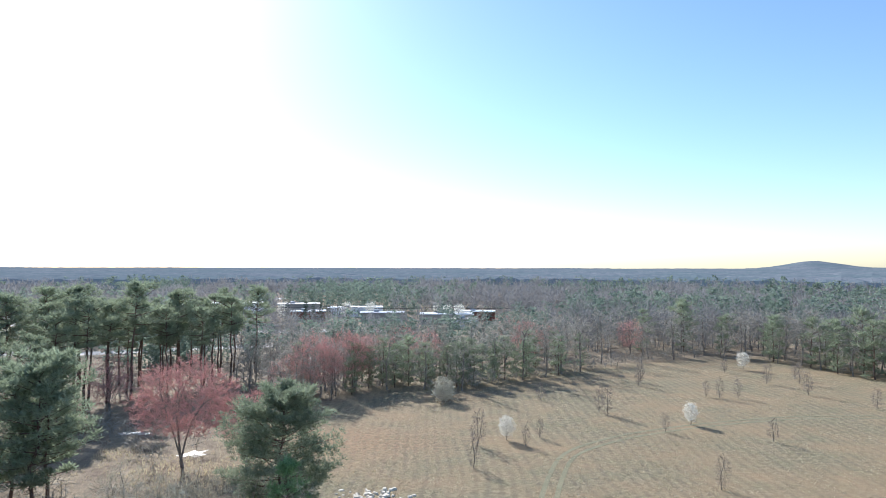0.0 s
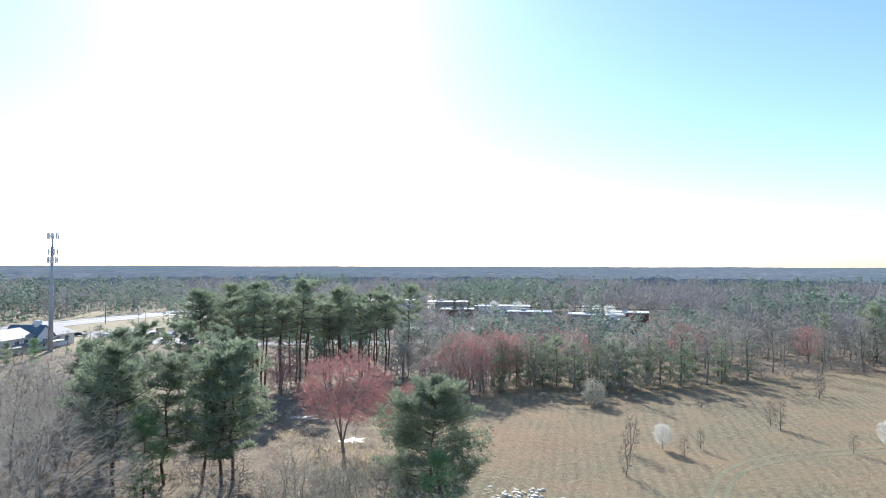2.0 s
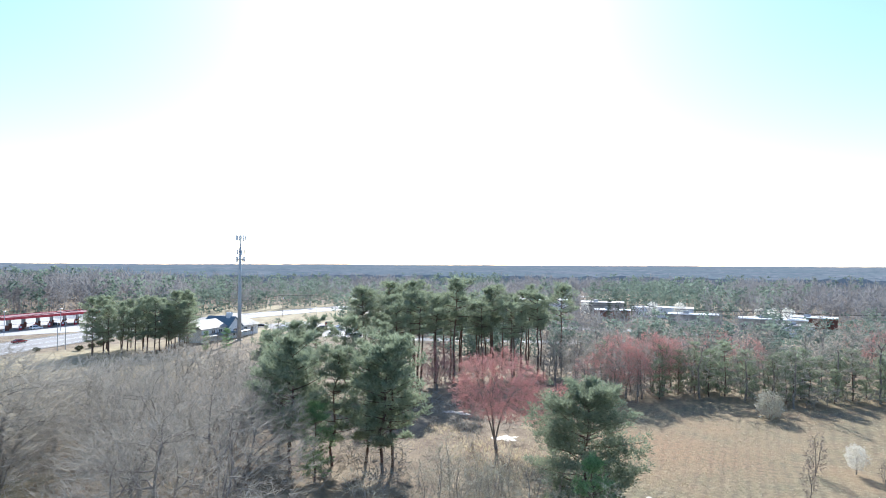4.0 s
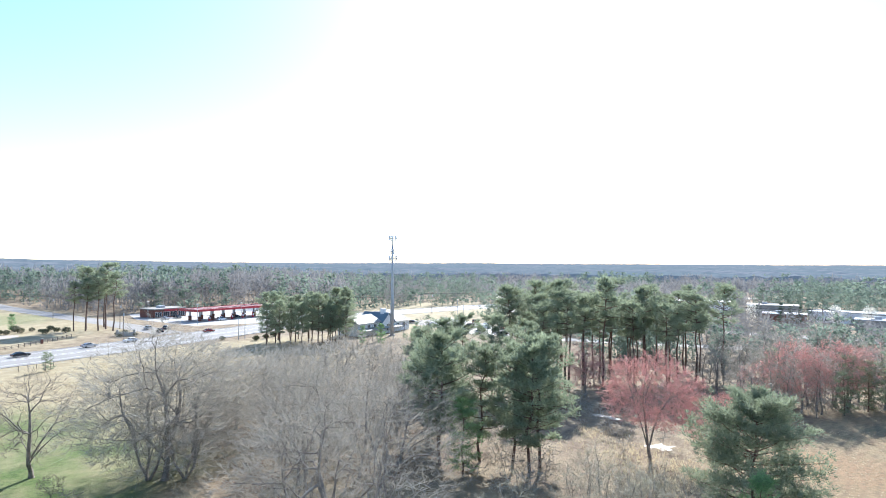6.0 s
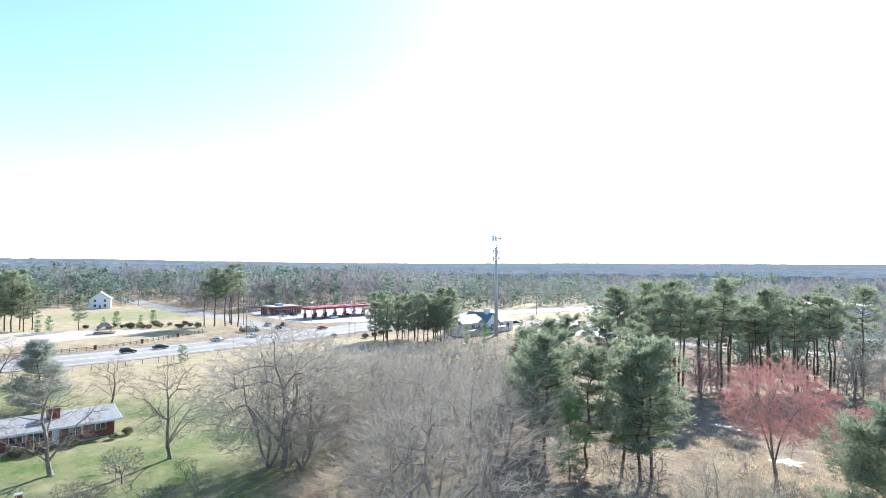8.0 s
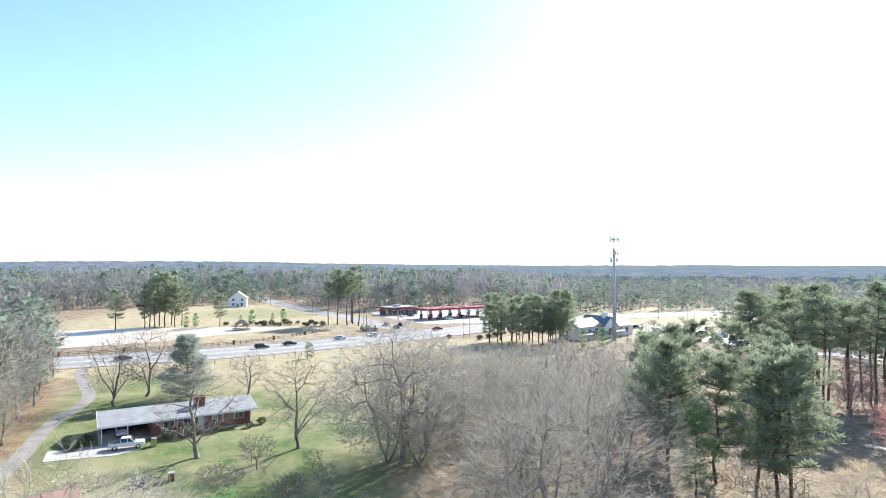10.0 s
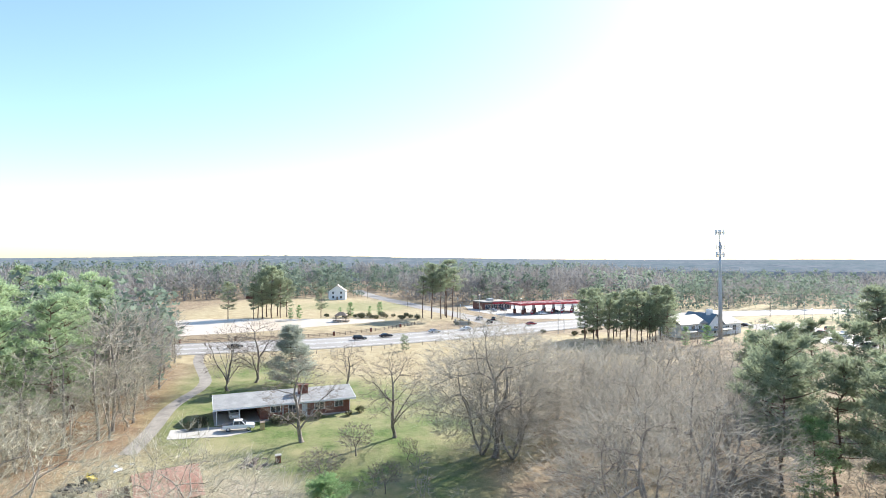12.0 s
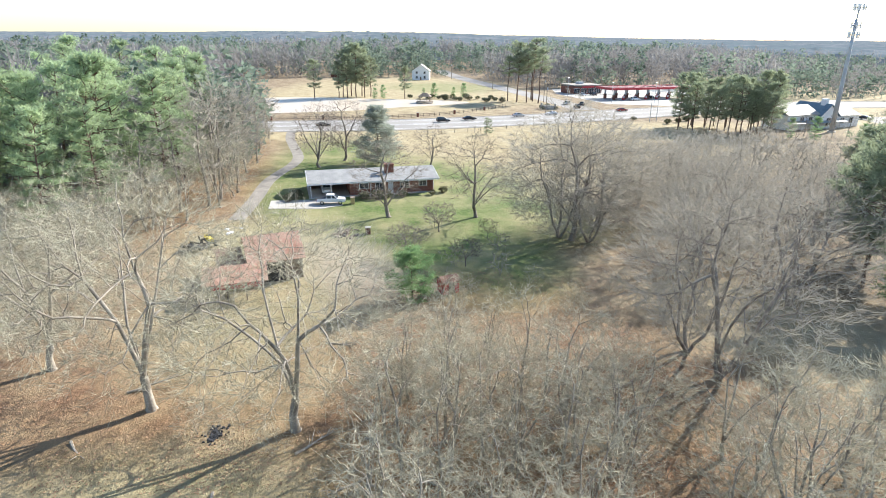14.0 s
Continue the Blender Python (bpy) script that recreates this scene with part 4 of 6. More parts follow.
def build_far_woods():
    rng = np.random.default_rng(4)

    def templates(kind, rich, n=7):
        out = []
        for _ in range(n):
            tri = []
            if kind == "bare":
                for i in range(rich * 48):
                    d = rng.normal(size=3)
                    d /= np.linalg.norm(d)
                    tip = np.array([0, 0, 0.64]) + d * [0.3, 0.3, 0.36] * rng.uniform(0.3, 1.08) ** 0.6
                    if i % 6 == 0:
                        tip[2] = rng.uniform(0.1, 0.4)
                    grow = d * [0.7, 0.7, 0.5] + rng.normal(size=3) * 0.4 + [0, 0, 0.55]
                    foot = tip - grow * (rng.uniform(0.1, 0.2) / np.linalg.norm(grow))
                    s = np.cross(tip - foot, rng.normal(size=3))
                    s *= (0.015 if rich == 1 else 0.009) / np.linalg.norm(s)
                    tri.append([foot - s, foot + s, tip])
                trunk = 0.009
            else:
                for i in range(rich * 9):
                    z = rng.uniform(0.36, 0.95) if i % 5 else rng.uniform(0.04, 0.3)
                    r = 0.2 * np.sqrt(max(0.05, 1 - ((z - 0.58) / 0.42) ** 2)) * rng.uniform(0.2, 1)
                    a = rng.uniform(0, 2 * np.pi)
                    c = np.array([np.cos(a) * r, np.sin(a) * r, z])
                    for k in range(6):
                        d = rng.normal(size=3) + [0, 0, 0.35]
                        d /= np.linalg.norm(d)
                        e = np.cross(d, rng.normal(size=3))
                        e *= (0.04 if rich == 1 else 0.027) / np.linalg.norm(e)
                        f = c + d * [0.05, 0.05, 0.025]
                        tri.append([f - e, f + e, f + d * [0.075, 0.075, 0.05]])
                trunk = 0.008
            for a in (0.3, 1.9):
                s = np.array([np.cos(a), np.sin(a), 0]) * trunk
                tri.append([-s, s, np.array([0, 0, 0.8])])
            out.append(np.array(tri))
        return out

    spots = {"bare": [], "pine": []}
    tries = random.Random(3)
    while len(spots["bare"]) + len(spots["pine"]) < 10500:
        left, far = tries.uniform(-44, 124), 135 + 575 * tries.random() ** 1.1
        x, y, _ = polar(left, far)
        if any(inside(x, y, o) for o in OPEN) or (far < 172 and 8 < left < 62) or cleared(x, y):
            continue
        grove = noise.noise((x * 0.009, y * 0.009, 2)) + 0.3 * noise.noise((x * 0.05, y * 0.05, 9))
        low = -12 < left < 24 and 150 < far < 300
        spots["pine" if grove + tries.uniform(-0.12, 0.12) > (0.1 if left < 14 else 0.16 if left < 48 else 0.04) else "bare"].append((x, y, relief(left, far), (tries.choice((6, 8, 10, 11, 12, 14)) if low else tries.choice((5, 9, 12, 13, 14, 15, 16, 17, 19))) * tries.uniform(0.85, 1.1) + 6 * max(0.0, min(1.0, (left - 48) / 10))))
    for kind, material, label in (("bare", FAR_TWIG, "leafless grey-brown woods"), ("pine", FAR_NEEDLE, "green pine woods among bare trees")):
        shapes, fine = templates(kind, 1), templates(kind, 2)
        tris = []
        for i, (x, y, z, high) in enumerate(spots[kind]):
            a = tries.uniform(0, 6.3)
            turn = np.array([[np.cos(a), -np.sin(a), 0], [np.sin(a), np.cos(a), 0], [0, 0, 1]]) * high
            tris.append((fine if math.hypot(x, y) < 310 else shapes)[i % len(shapes)] @ turn.T + np.array([x, y, z]))
        co = np.concatenate(tris).reshape(-1, 3)
        me = bpy.data.meshes.new(kind + "_woods")
        me.vertices.add(len(co))
        me.vertices.foreach_set("co", co.astype(np.float32).ravel())
        me.loops.add(len(co))
        me.loops.foreach_set("vertex_index", np.arange(len(co), dtype=np.int32))
        me.polygons.add(len(co) // 3)
        me.polygons.foreach_set("loop_start", np.arange(0, len(co), 3, dtype=np.int32))
        me.update(calc_edges=True)
        me.materials.append(material)
        tagged(new(kind + "_woods", me), label, "woods", kind="stuff")


build_far_woods()


# ---- the brick house and its yard ----
GLASS, _, p = nodes_of("window_glass")
p.inputs["Base Color"].default_value, p.inputs["Roughness"].default_value, p.inputs["IOR"].default_value = (0.04, 0.05, 0.06, 1), 0.08, 1.5
SAND = surface("tan_roof", (0.26, 0.235, 0.2), (0.37, 0.34, 0.295), 0.5, 0.7, fine=6)
RUBBER = surface("black_rubber", (0.015, 0.015, 0.016), (0.03, 0.03, 0.03), 2.0, 0.8)
CHROME = surface("bright_metal", (0.6, 0.6, 0.62), (0.75, 0.75, 0.76), 1.0, 0.25, 1.0, bump=0)
YELLOW = surface("yellow_paint", (0.6, 0.45, 0.03), (0.75, 0.58, 0.06), 1.0, 0.5)
CAR_COATS = {"white": surface("white_car_paint", (0.72, 0.73, 0.75), (0.82, 0.82, 0.83), 0.5, 0.25, bump=0), "black": surface("black_car_paint", (0.015, 0.016, 0.02), (0.03, 0.03, 0.035), 0.5, 0.25, bump=0),
             "silver": surface("silver_car_paint", (0.4, 0.41, 0.43), (0.5, 0.51, 0.53), 0.5, 0.3, 0.5, bump=0), "red": surface("dark_red_car_paint", (0.22, 0.03, 0.03), (0.3, 0.04, 0.04), 0.5, 0.25, bump=0)}


def thing(name, label, category, m, group=""):
    ob = tagged(new(name), label, category, group)
    ob.matrix_basis = m
    return ob


def window(parent, x0, z0, x1, z1, y=0.0, name="window", rails=1):
    """A window in a wall that faces -y: proud frame, sill, recessed pane."""
    t = 0.09
    b = Build().box(x0 - t, y - 0.06, z1, x1 + t, y + 0.05, z1 + t).box(x0 - t, y - 0.06, z0, x0, y + 0.05, z1).box(x1, y - 0.06, z0, x1 + t, y + 0.05, z1)
    for k in range(1, rails + 1):
        x = x0 + (x1 - x0) * k / (rails + 1)
        b.box(x - 0.03, y - 0.05, z0, x + 0.03, y + 0.04, z1)
    f = part(name, b, WHITE, parent, "white framed window")
    part("pane", Build().box(x0, y - 0.015, z0, x1, y + 0.03, z1), GLASS, f)
    part("sill", Build().box(x0 - 0.15, y - 0.12, z0 - 0.08, x1 + 0.15, y + 0.04, z0), CONCRETE, f)
    return f


def gable_roof(x0, x1, y0, y1, eave, ridge, thick=0.16, at=0.5):
    """Two slopes with thickness; the ridge runs along x."""
    ym = y0 + (y1 - y0) * at
    b = Build()
    for ya, yb in ((y0, ym), (y1, ym)):
        b.solid([(x0, ya, eave), (x0, yb, ridge), (x0, yb, ridge + thick), (x0, ya, eave + thick)], [(x1, ya, eave), (x1, yb, ridge), (x1, yb, ridge + thick), (x1, ya, eave + thick)])
    return b


def build_house():
    h = thing("house", "long low red-brick ranch house with pale grey roof and open carport", "house", pose(-106.9, -5.2, 0, 0, 0, 94.9))
    # the brick rooms, behind the carport's bay
    b = Build().box(7.2, 0.6, 0, 23.0, 0.85, 2.62).box(7.2, 9.3, 0, 23.0, 9.55, 2.62).box(22.75, 0.85, 0, 23.0, 9.3, 2.62).box(7.2, 0.85, 0, 7.45, 9.3, 2.62)
    b.solid([(22.75, 0.6, 2.62), (22.75, 9.55, 2.62), (22.75, 5.0, 3.85)], [(23.0, 0.6, 2.62), (23.0, 9.55, 2.62), (23.0, 5.0, 3.85)])
    part("wall", b, BRICK, h, "dark red brick wall")
    part("wall", Build().box(0.3, 9.3, 0, 7.2, 9.55, 2.62).box(0.3, 6.2, 0, 0.5, 9.3, 2.62), BRICK, h, "back wall of the carport")
    part("floor_slab", Build().box(-0.2, -0.2, -0.1, 23.1, 9.7, 0.08), CONCRETE, h)
    part("roof", gable_roof(-0.4, 23.8, -0.5, 10.3, 2.6, 3.95), ROOF, h, "pale grey shingled low gable roof")
    for y in (-0.53, 10.3):
        part("fascia", Build().box(-0.42, y, 2.48, 23.82, y + 0.04, 2.74), WHITE, h, "white eave board")
    for x in (-0.44, 23.8):
        b = Build()
        for ya, yb in ((-0.5, 4.9), (10.3, 4.9)):
            b.solid([(x, ya, 2.5), (x, yb, 3.85), (x, yb, 4.13), (x, ya, 2.78)], [(x + 0.05, ya, 2.5), (x + 0.05, yb, 3.85), (x + 0.05, yb, 4.13), (x + 0.05, ya, 2.78)])
        part("fascia", b, WHITE, h, "white gable board")
    part("ceiling_panel", Build().box(-0.3, -0.4, 2.52, 7.2, 9.3, 2.56), WHITE, h)
    for x in (0.1, 3.7):
        part("post", Build().box(x, -0.1, 0.08, x + 0.12, 0.02, 2.5), WHITE, h, "white carport post")
    part("post", Build().box(10.9, -0.1, 0.08, 11.02, 0.02, 2.5), WHITE, h)
    part("chimney", Build().box(14.0, 2.4, 2.6, 15.7, 3.5, 5.0).box(13.9, 2.3, 5.0, 15.8, 3.6, 5.15), BRICK, h, "broad brick chimney", bevel=0.02)
    part("downpipe", Build().tube([Vector((22.9, 0.5, 0.1)), Vector((22.9, 0.5, 2.5))], [0.05, 0.05], 6), WHITE, h)
    for x0, x1, z0 in ((9.0, 10.6, 1.2), (12.0, 13.4, 0.8), (16.6, 18.2, 1.0), (20.2, 21.6, 1.2)):
        window(h, x0, z0, x1, 2.15, 0.6)
    d = part("door", Build().box(14.3, 0.53, 0.08, 15.25, 0.6, 2.15), WHITE, h, "white front door")
    part("handle", Build().box(15.08, 0.47, 1.0, 15.14, 0.53, 1.12), CHROME, d)


build_house()


def car(name, label, coat, m, kind="saloon", category="car", group=""):
    """A car along x, nose to +x, 4.6 m long; an estate is taller."""
    c = thing(name, label, category, m, group)
    top = 1.42 if kind == "saloon" else 1.68
    prof = [(-2.3, 0.32), (2.3, 0.32), (2.32, 0.62), (2.2, 0.78), (1.15, 0.95), (-1.5 if kind == "saloon" else -2.2, 1.0), (-2.28, 0.92), (-2.33, 0.6)]
    part("body", Build().solid([(x, -0.9, z) for x, z in prof], [(x, 0.9, z) for x, z in prof]), coat, c, bevel=0.06)
    back = (-1.75, -1.0) if kind == "saloon" else (-2.25, -1.95)
    roof = [(back[0], 0.98), (1.0, 0.94), (0.25, top), (back[1], top)]
    cabin = part("cabin", Build().solid([(x, -0.84 if z < 1.2 else -0.66, z) for x, z in roof], [(x, 0.84 if z < 1.2 else 0.66, z) for x, z in roof]), coat, c, bevel=0.04)
    for s in (-1, 1):
        b = Build().solid([(back[0] + 0.35, s * 0.835, 1.03), (0.75, s * 0.835, 1.03), (0.2, s * 0.69, top - 0.09), (back[1] + 0.1, s * 0.69, top - 0.09)], [(back[0] + 0.35, s * 0.85, 1.03), (0.75, s * 0.85, 1.03), (0.2, s * 0.705, top - 0.09), (back[1] + 0.1, s * 0.705, top - 0.09)])
        part("side_window", b, GLASS, cabin)
    part("windscreen", Build().solid([(0.97, -0.76, 0.98), (0.97, 0.76, 0.98), (0.32, 0.6, top - 0.06), (0.32, -0.6, top - 0.06)], [(0.99, -0.76, 1.0), (0.99, 0.76, 1.0), (0.34, 0.6, top - 0.04), (0.34, -0.6, top - 0.04)]), GLASS, cabin)
    part("rear_window", Build().solid([(back[0] + 0.03, -0.7, 1.04), (back[0] + 0.03, 0.7, 1.04), (back[1] - 0.03, 0.58, top - 0.08), (back[1] - 0.03, -0.58, top - 0.08)], [(back[0] - 0.02, -0.7, 1.04), (back[0] - 0.02, 0.7, 1.04), (back[1] - 0.08, 0.58, top - 0.08), (back[1] - 0.08, -0.58, top - 0.08)]), GLASS, cabin)
    wheels(c, (-1.38, 1.42), 0.82, 0.33)
    for s in (-1, 1):
        part("headlight", Build().box(2.24, s * 0.68 - 0.16, 0.6, 2.34, s * 0.68 + 0.16, 0.74), CHROME, c)
        part("tail_light", Build().box(-2.36, s * 0.7 - 0.14, 0.7, -2.27, s * 0.7 + 0.14, 0.86), RED_PAINT, c)
    return c


def wheels(c, xs, half, r):
    for x in xs:
        for s in (-1, 1):
            w = part("wheel", Build().tube([Vector((x, s * (half - 0.11), r)), Vector((x, s * (half + 0.1), r))], [r, r], 14, cap=True), RUBBER, c, bevel=0.015)
            part("rim", Build().tube([Vector((x, s * (half + 0.1), r)), Vector((x, s * (half + 0.112), r))], [r * 0.62, r * 0.55], 12, cap=True), CHROME, w)


def build_pickup():
    coat = CAR_COATS["white"]
    c = thing("pickup_truck", "white extended-cab pickup truck with a dark open-looking bed on the concrete pad", "pickup truck", pose(-102.8, -1.5, 0.06, 0, 0, 86))
    c.scale = (0.87, 0.87, 0.92)
    low = [(-2.8, 0.5), (2.75, 0.48), (2.8, 0.75), (2.7, 1.05), (1.3, 1.16), (-2.78, 1.12), (-2.82, 0.7)]
    part("body", Build().solid([(x, -0.96, z) for x, z in low], [(x, 0.96, z) for x, z in low]), coat, c, bevel=0.06)
    cab = [(-0.95, 1.14), (1.35, 1.13), (0.6, 1.84), (-0.85, 1.86)]
    k = part("cab", Build().solid([(x, -0.9 if z < 1.5 else -0.74, z) for x, z in cab], [(x, 0.9 if z < 1.5 else 0.74, z) for x, z in cab]), coat, c, bevel=0.05)
    for s in (-1, 1):
        for a, b0 in ((-0.8, 0.1), (0.2, 1.05)):
            top = min(b0, 0.55)
            part("side_window", Build().solid([(a, s * 0.885, 1.2), (b0, s * 0.885, 1.2), (top, s * 0.765, 1.75), (a, s * 0.765, 1.75)], [(a, s * 0.9, 1.2), (b0, s * 0.9, 1.2), (top, s * 0.78, 1.75), (a, s * 0.78, 1.75)]), GLASS, k)
        part("headlight", Build().box(2.66, s * 0.74 - 0.16, 0.76, 2.82, s * 0.74 + 0.16, 0.98), CHROME, c)
        part("tail_light", Build().box(-2.84, s * 0.86 - 0.08, 0.8, -2.78, s * 0.86 + 0.08, 1.08), RED_PAINT, c)
        part("mirror", Build().box(0.9, s * 1.0 - 0.09, 1.2, 1.02, s * 1.0 + 0.09, 1.4), RUBBER, c)
    part("windscreen", Build().solid([(1.33, -0.8, 1.18), (1.33, 0.8, 1.18), (0.68, 0.68, 1.78), (0.68, -0.68, 1.78)], [(1.36, -0.8, 1.2), (1.36, 0.8, 1.2), (0.71, 0.68, 1.8), (0.71, -0.68, 1.8)]), GLASS, k)
    # black sheet added over the bed in place of its dark open interior
    part("bed_inside_sheet", Build().box(-2.7, -0.84, 1.1, -1.0, 0.84, 1.17), DARK, c, "black sheet standing in for the dark inside of the open bed")
    part("bumper", Build().box(2.76, -0.9, 0.45, 2.9, 0.9, 0.66), CHROME, c, bevel=0.03)
    part("bumper", Build().box(-2.95, -0.9, 0.48, -2.8, 0.9, 0.66), CHROME, c, bevel=0.03)
    wheels(c, (-1.75, 1.85), 0.86, 0.39)


build_pickup()
car("car", "white car parked in the shade of the carport", CAR_COATS["white"], pose(-111.6, -2.4, 0.08, 0, 0, 5), "estate")


DARK_RUST = surface("dark_rust", (0.1, 0.06, 0.045), (0.25, 0.14, 0.1), 0.8, 0.8, 0.1, fine=4)


def build_barn():
    h = thing("barn", "old wooden barn with rust-streaked red sheet roof", "barn", pose(-72.2, -8.6, 0, 0, 0, 104))
    # local x runs along the ridge, -y faces the field
    b = Build().box(-3.0, -3.6, 0, 3.0, -3.45, 2.9).box(-3.0, 3.45, 0, 3.0, 3.6, 2.9)
    for x in (-3.0, 2.85):
        b.solid([(x, -3.45, 0), (x, 3.45, 0), (x, 3.45, 2.9), (x, 0, 4.7), (x, -3.45, 2.9)], [(x + 0.15, -3.45, 0), (x + 0.15, 3.45, 0), (x + 0.15, 3.45, 2.9), (x + 0.15, 0, 4.7), (x + 0.15, -3.45, 2.9)])
    part("wall", b, WOOD, h, "weathered plank wall")
    # solid dark panel on the wall, painted as the shade inside an opening
    part("doorway_shade", Build().box(-1.4, -3.64, 0, 0.9, -3.6, 2.3), DARK, h, "dark panel painted as the shade of an open barn door")
    rng = random.Random(5)

    def sheet(x0, x1, y0, z0, y1, z1, material, under):
        lift, slip = rng.uniform(0, 0.06), rng.uniform(-0.12, 0.12)
        y0 += slip
        part("roof_sheet", Build().solid([(x0, y0, z0 + lift), (x0, y1, z1 + lift), (x0, y1, z1 + lift + 0.04), (x0, y0, z0 + lift + 0.04)], [(x1, y0, z0 + lift), (x1, y1, z1 + lift), (x1, y1, z1 + lift + 0.04), (x1, y0, z0 + lift + 0.04)]), material, under)

    for side in (-1, 1):
        for i in range(8):
            x = -3.4 + i * 0.85
            sheet(x, x + 0.835, side * 4.1, 2.62, side * 0.02, 4.78, RUST, h)
    for i in range(4):
        sheet(-6.6 + i * 0.8, -5.82 + i * 0.8, -3.0, 1.95, 2.6, 2.75, DARK_RUST, h)
    for x in (-6.5, -3.6):
        for y in (-2.7, 2.3):
            part("post", Build().box(x, y, 0, x + 0.14, y + 0.14, 2.0 if y < 0 else 2.66), WOOD, h)
    lean = thing("lean_to_shed", "open lean-to shed with a rusty orange roof against the barn", "shed", pose(-65.2, -12.0, 0, 0, 0, 98))
    for x in (-3.0, -1.0, 1.0, 2.9):
        part("post", Build().box(x, -1.9, 0, x + 0.14, -1.76, 2.25), WOOD, lean)
        part("post", Build().box(x, 1.7, 0, x + 0.14, 1.84, 2.75), WOOD, lean)
    part("back_wall", Build().box(-3.0, 1.84, 0, 3.05, 1.92, 2.6), RED_PAINT, lean, "faded red plank wall")
    for i in range(7):
        x = -3.5 + i
        part("roof_sheet", Build().solid([(x, -2.3, 2.28), (x, 2.1, 2.82), (x, 2.1, 2.86), (x, -2.3, 2.32)], [(x + 0.98, -2.3, 2.28), (x + 0.98, 2.1, 2.82), (x + 0.98, 2.1, 2.86), (x + 0.98, -2.3, 2.32)]), RUST, lean)
    s = thing("garden_shed", "small dark red shed among saplings", "shed", pose(-62.5, 11.8, 0, 0, 0, 110))
    part("wall", Build().box(-1.0, -0.85, 0, 1.0, 0.85, 1.5), RED_PAINT, s, "faded red plank wall", bevel=0.02)
    part("roof", gable_roof(-1.2, 1.2, -1.05, 1.05, 1.45, 2.0, 0.06), DARK_RUST, s, "dark red sheet roof")
    part("door", Build().box(-0.4, -0.89, 0.05, 0.4, -0.85, 1.4), WOOD, s)
    plant(BRUSH, [(-60.4, 11.0, 0.6), (-60.6, 13.2, 0.7), (-61.2, 9.6, 0.45)], "brush round the shed")


build_barn()


PALE_ROCK = surface("pale_rock", (0.5, 0.44, 0.34), (0.68, 0.6, 0.48), 0.8, 0.8)


def build_yard_clutter():
    t = thing("tractor", "old yellow and black tractor beside the drive", "tractor", pose(-83.4, -18.4, 0, 0, 0, 30))
    part("chassis", Build().box(-1.2, -0.3, 0.5, 1.4, 0.3, 0.8), DARK, t)
    part("bonnet", Build().box(0.1, -0.32, 0.8, 1.5, 0.32, 1.35), YELLOW, t, "yellow bonnet", bevel=0.05)
    part("seat", Build().box(-0.7, -0.25, 0.95, -0.25, 0.25, 1.05).box(-0.75, -0.25, 1.05, -0.65, 0.25, 1.45), YELLOW, t)
    part("steering_wheel", Build().tube([Vector((0.0, 0, 1.35)), Vector((-0.03, 0, 1.38))], [0.22, 0.22], 10, cap=True), DARK, t)
    for x, r, w in ((-0.8, 0.65, 0.75), (1.15, 0.38, 0.6)):
        for s in (-1, 1):
            part("wheel", Build().tube([Vector((x, s * (w - 0.15), r)), Vector((x, s * (w + 0.15), r))], [r, r], 14, cap=True), RUBBER, t, bevel=0.03)
    tr = thing("trailer", "black flat farm trailer on the dirt", "trailer", pose(-81, -19.6, 0, 0, 0, 60))
    part("bed", Build().box(-1.7, -0.9, 0.55, 1.7, 0.9, 0.65).box(-1.7, -0.92, 0.65, 1.7, -0.86, 0.95).box(-1.7, 0.86, 0.65, 1.7, 0.92, 0.95), DARK, tr)
    part("drawbar", Build().box(1.7, -0.06, 0.5, 3.0, 0.06, 0.6), DARK, tr)
    wheels(tr, (-0.2,), 0.95, 0.33)
    rng = random.Random(8)

    def heap(name, label, category, x, y, n, size, wide, material):
        b = Build()
        for i in range(n):
            c = Vector((rng.gauss(0, wide), rng.gauss(0, wide * 0.6), 0))
            s = size * rng.uniform(0.5, 1.3)
            pts = [Vector((math.cos(a) * s * rng.uniform(0.7, 1.2), math.sin(a) * s * rng.uniform(0.7, 1.2), 0)) for a in (0, 1.1, 2.2, 3.2, 4.2, 5.3)]
            hgt = max(0.1, 0.5 * s * rng.uniform(0.5, 1.0) * (1.4 - c.length / (wide * 3)))
            b.solid([(c + p)[:2] + (-0.05,) for p in pts], [(c + p * 0.55)[:2] + (hgt * rng.uniform(0.8, 1.2),) for p in pts])
        ob = tagged(new(name, b.mesh(name, material)), label, category, kind="stuff")
        ob.location = (x, y, 0)

    heap("ash_heap", "black burnt brush heap on leaf litter", "burn pile", -39.3, -10, 70, 0.16, 0.55, DARK)
    heap("rock_pile", "pale rocks piled at the field's near edge", "rock pile", -8.7, 73.5, 60, 0.4, 2.2, PALE_ROCK)
    heap("rock_pile", "white rubble beside the drive", "rock pile", -89, -16.4, 12, 0.35, 0.9, WHITE)
    heap("brush_pile", "brown brush pile on the lawn", "brush pile", -85.5, 0.6, 60, 0.4, 1.5, WOOD)
    w = thing("brick_post", "short brick post standing in the lawn", "post", pose(-85.1, 3.9, 0))
    part("shaft", Build().box(-0.35, -0.35, 0, 0.35, 0.35, 1.0), BRICK, w, bevel=0.02)
    part("cap", Build().box(-0.42, -0.42, 1.0, 0.42, 0.42, 1.1), CONCRETE, w)
    h = thing("plank_bin", "tan wooden bin beside the pickup truck", "bin", pose(-102.4, 2.2, 0.0))
    part("side", Build().box(-0.5, -0.35, 0, 0.5, 0.35, 1.15), surface("tan_wood", (0.4, 0.3, 0.14), (0.55, 0.42, 0.22), 1.0), h, bevel=0.02)
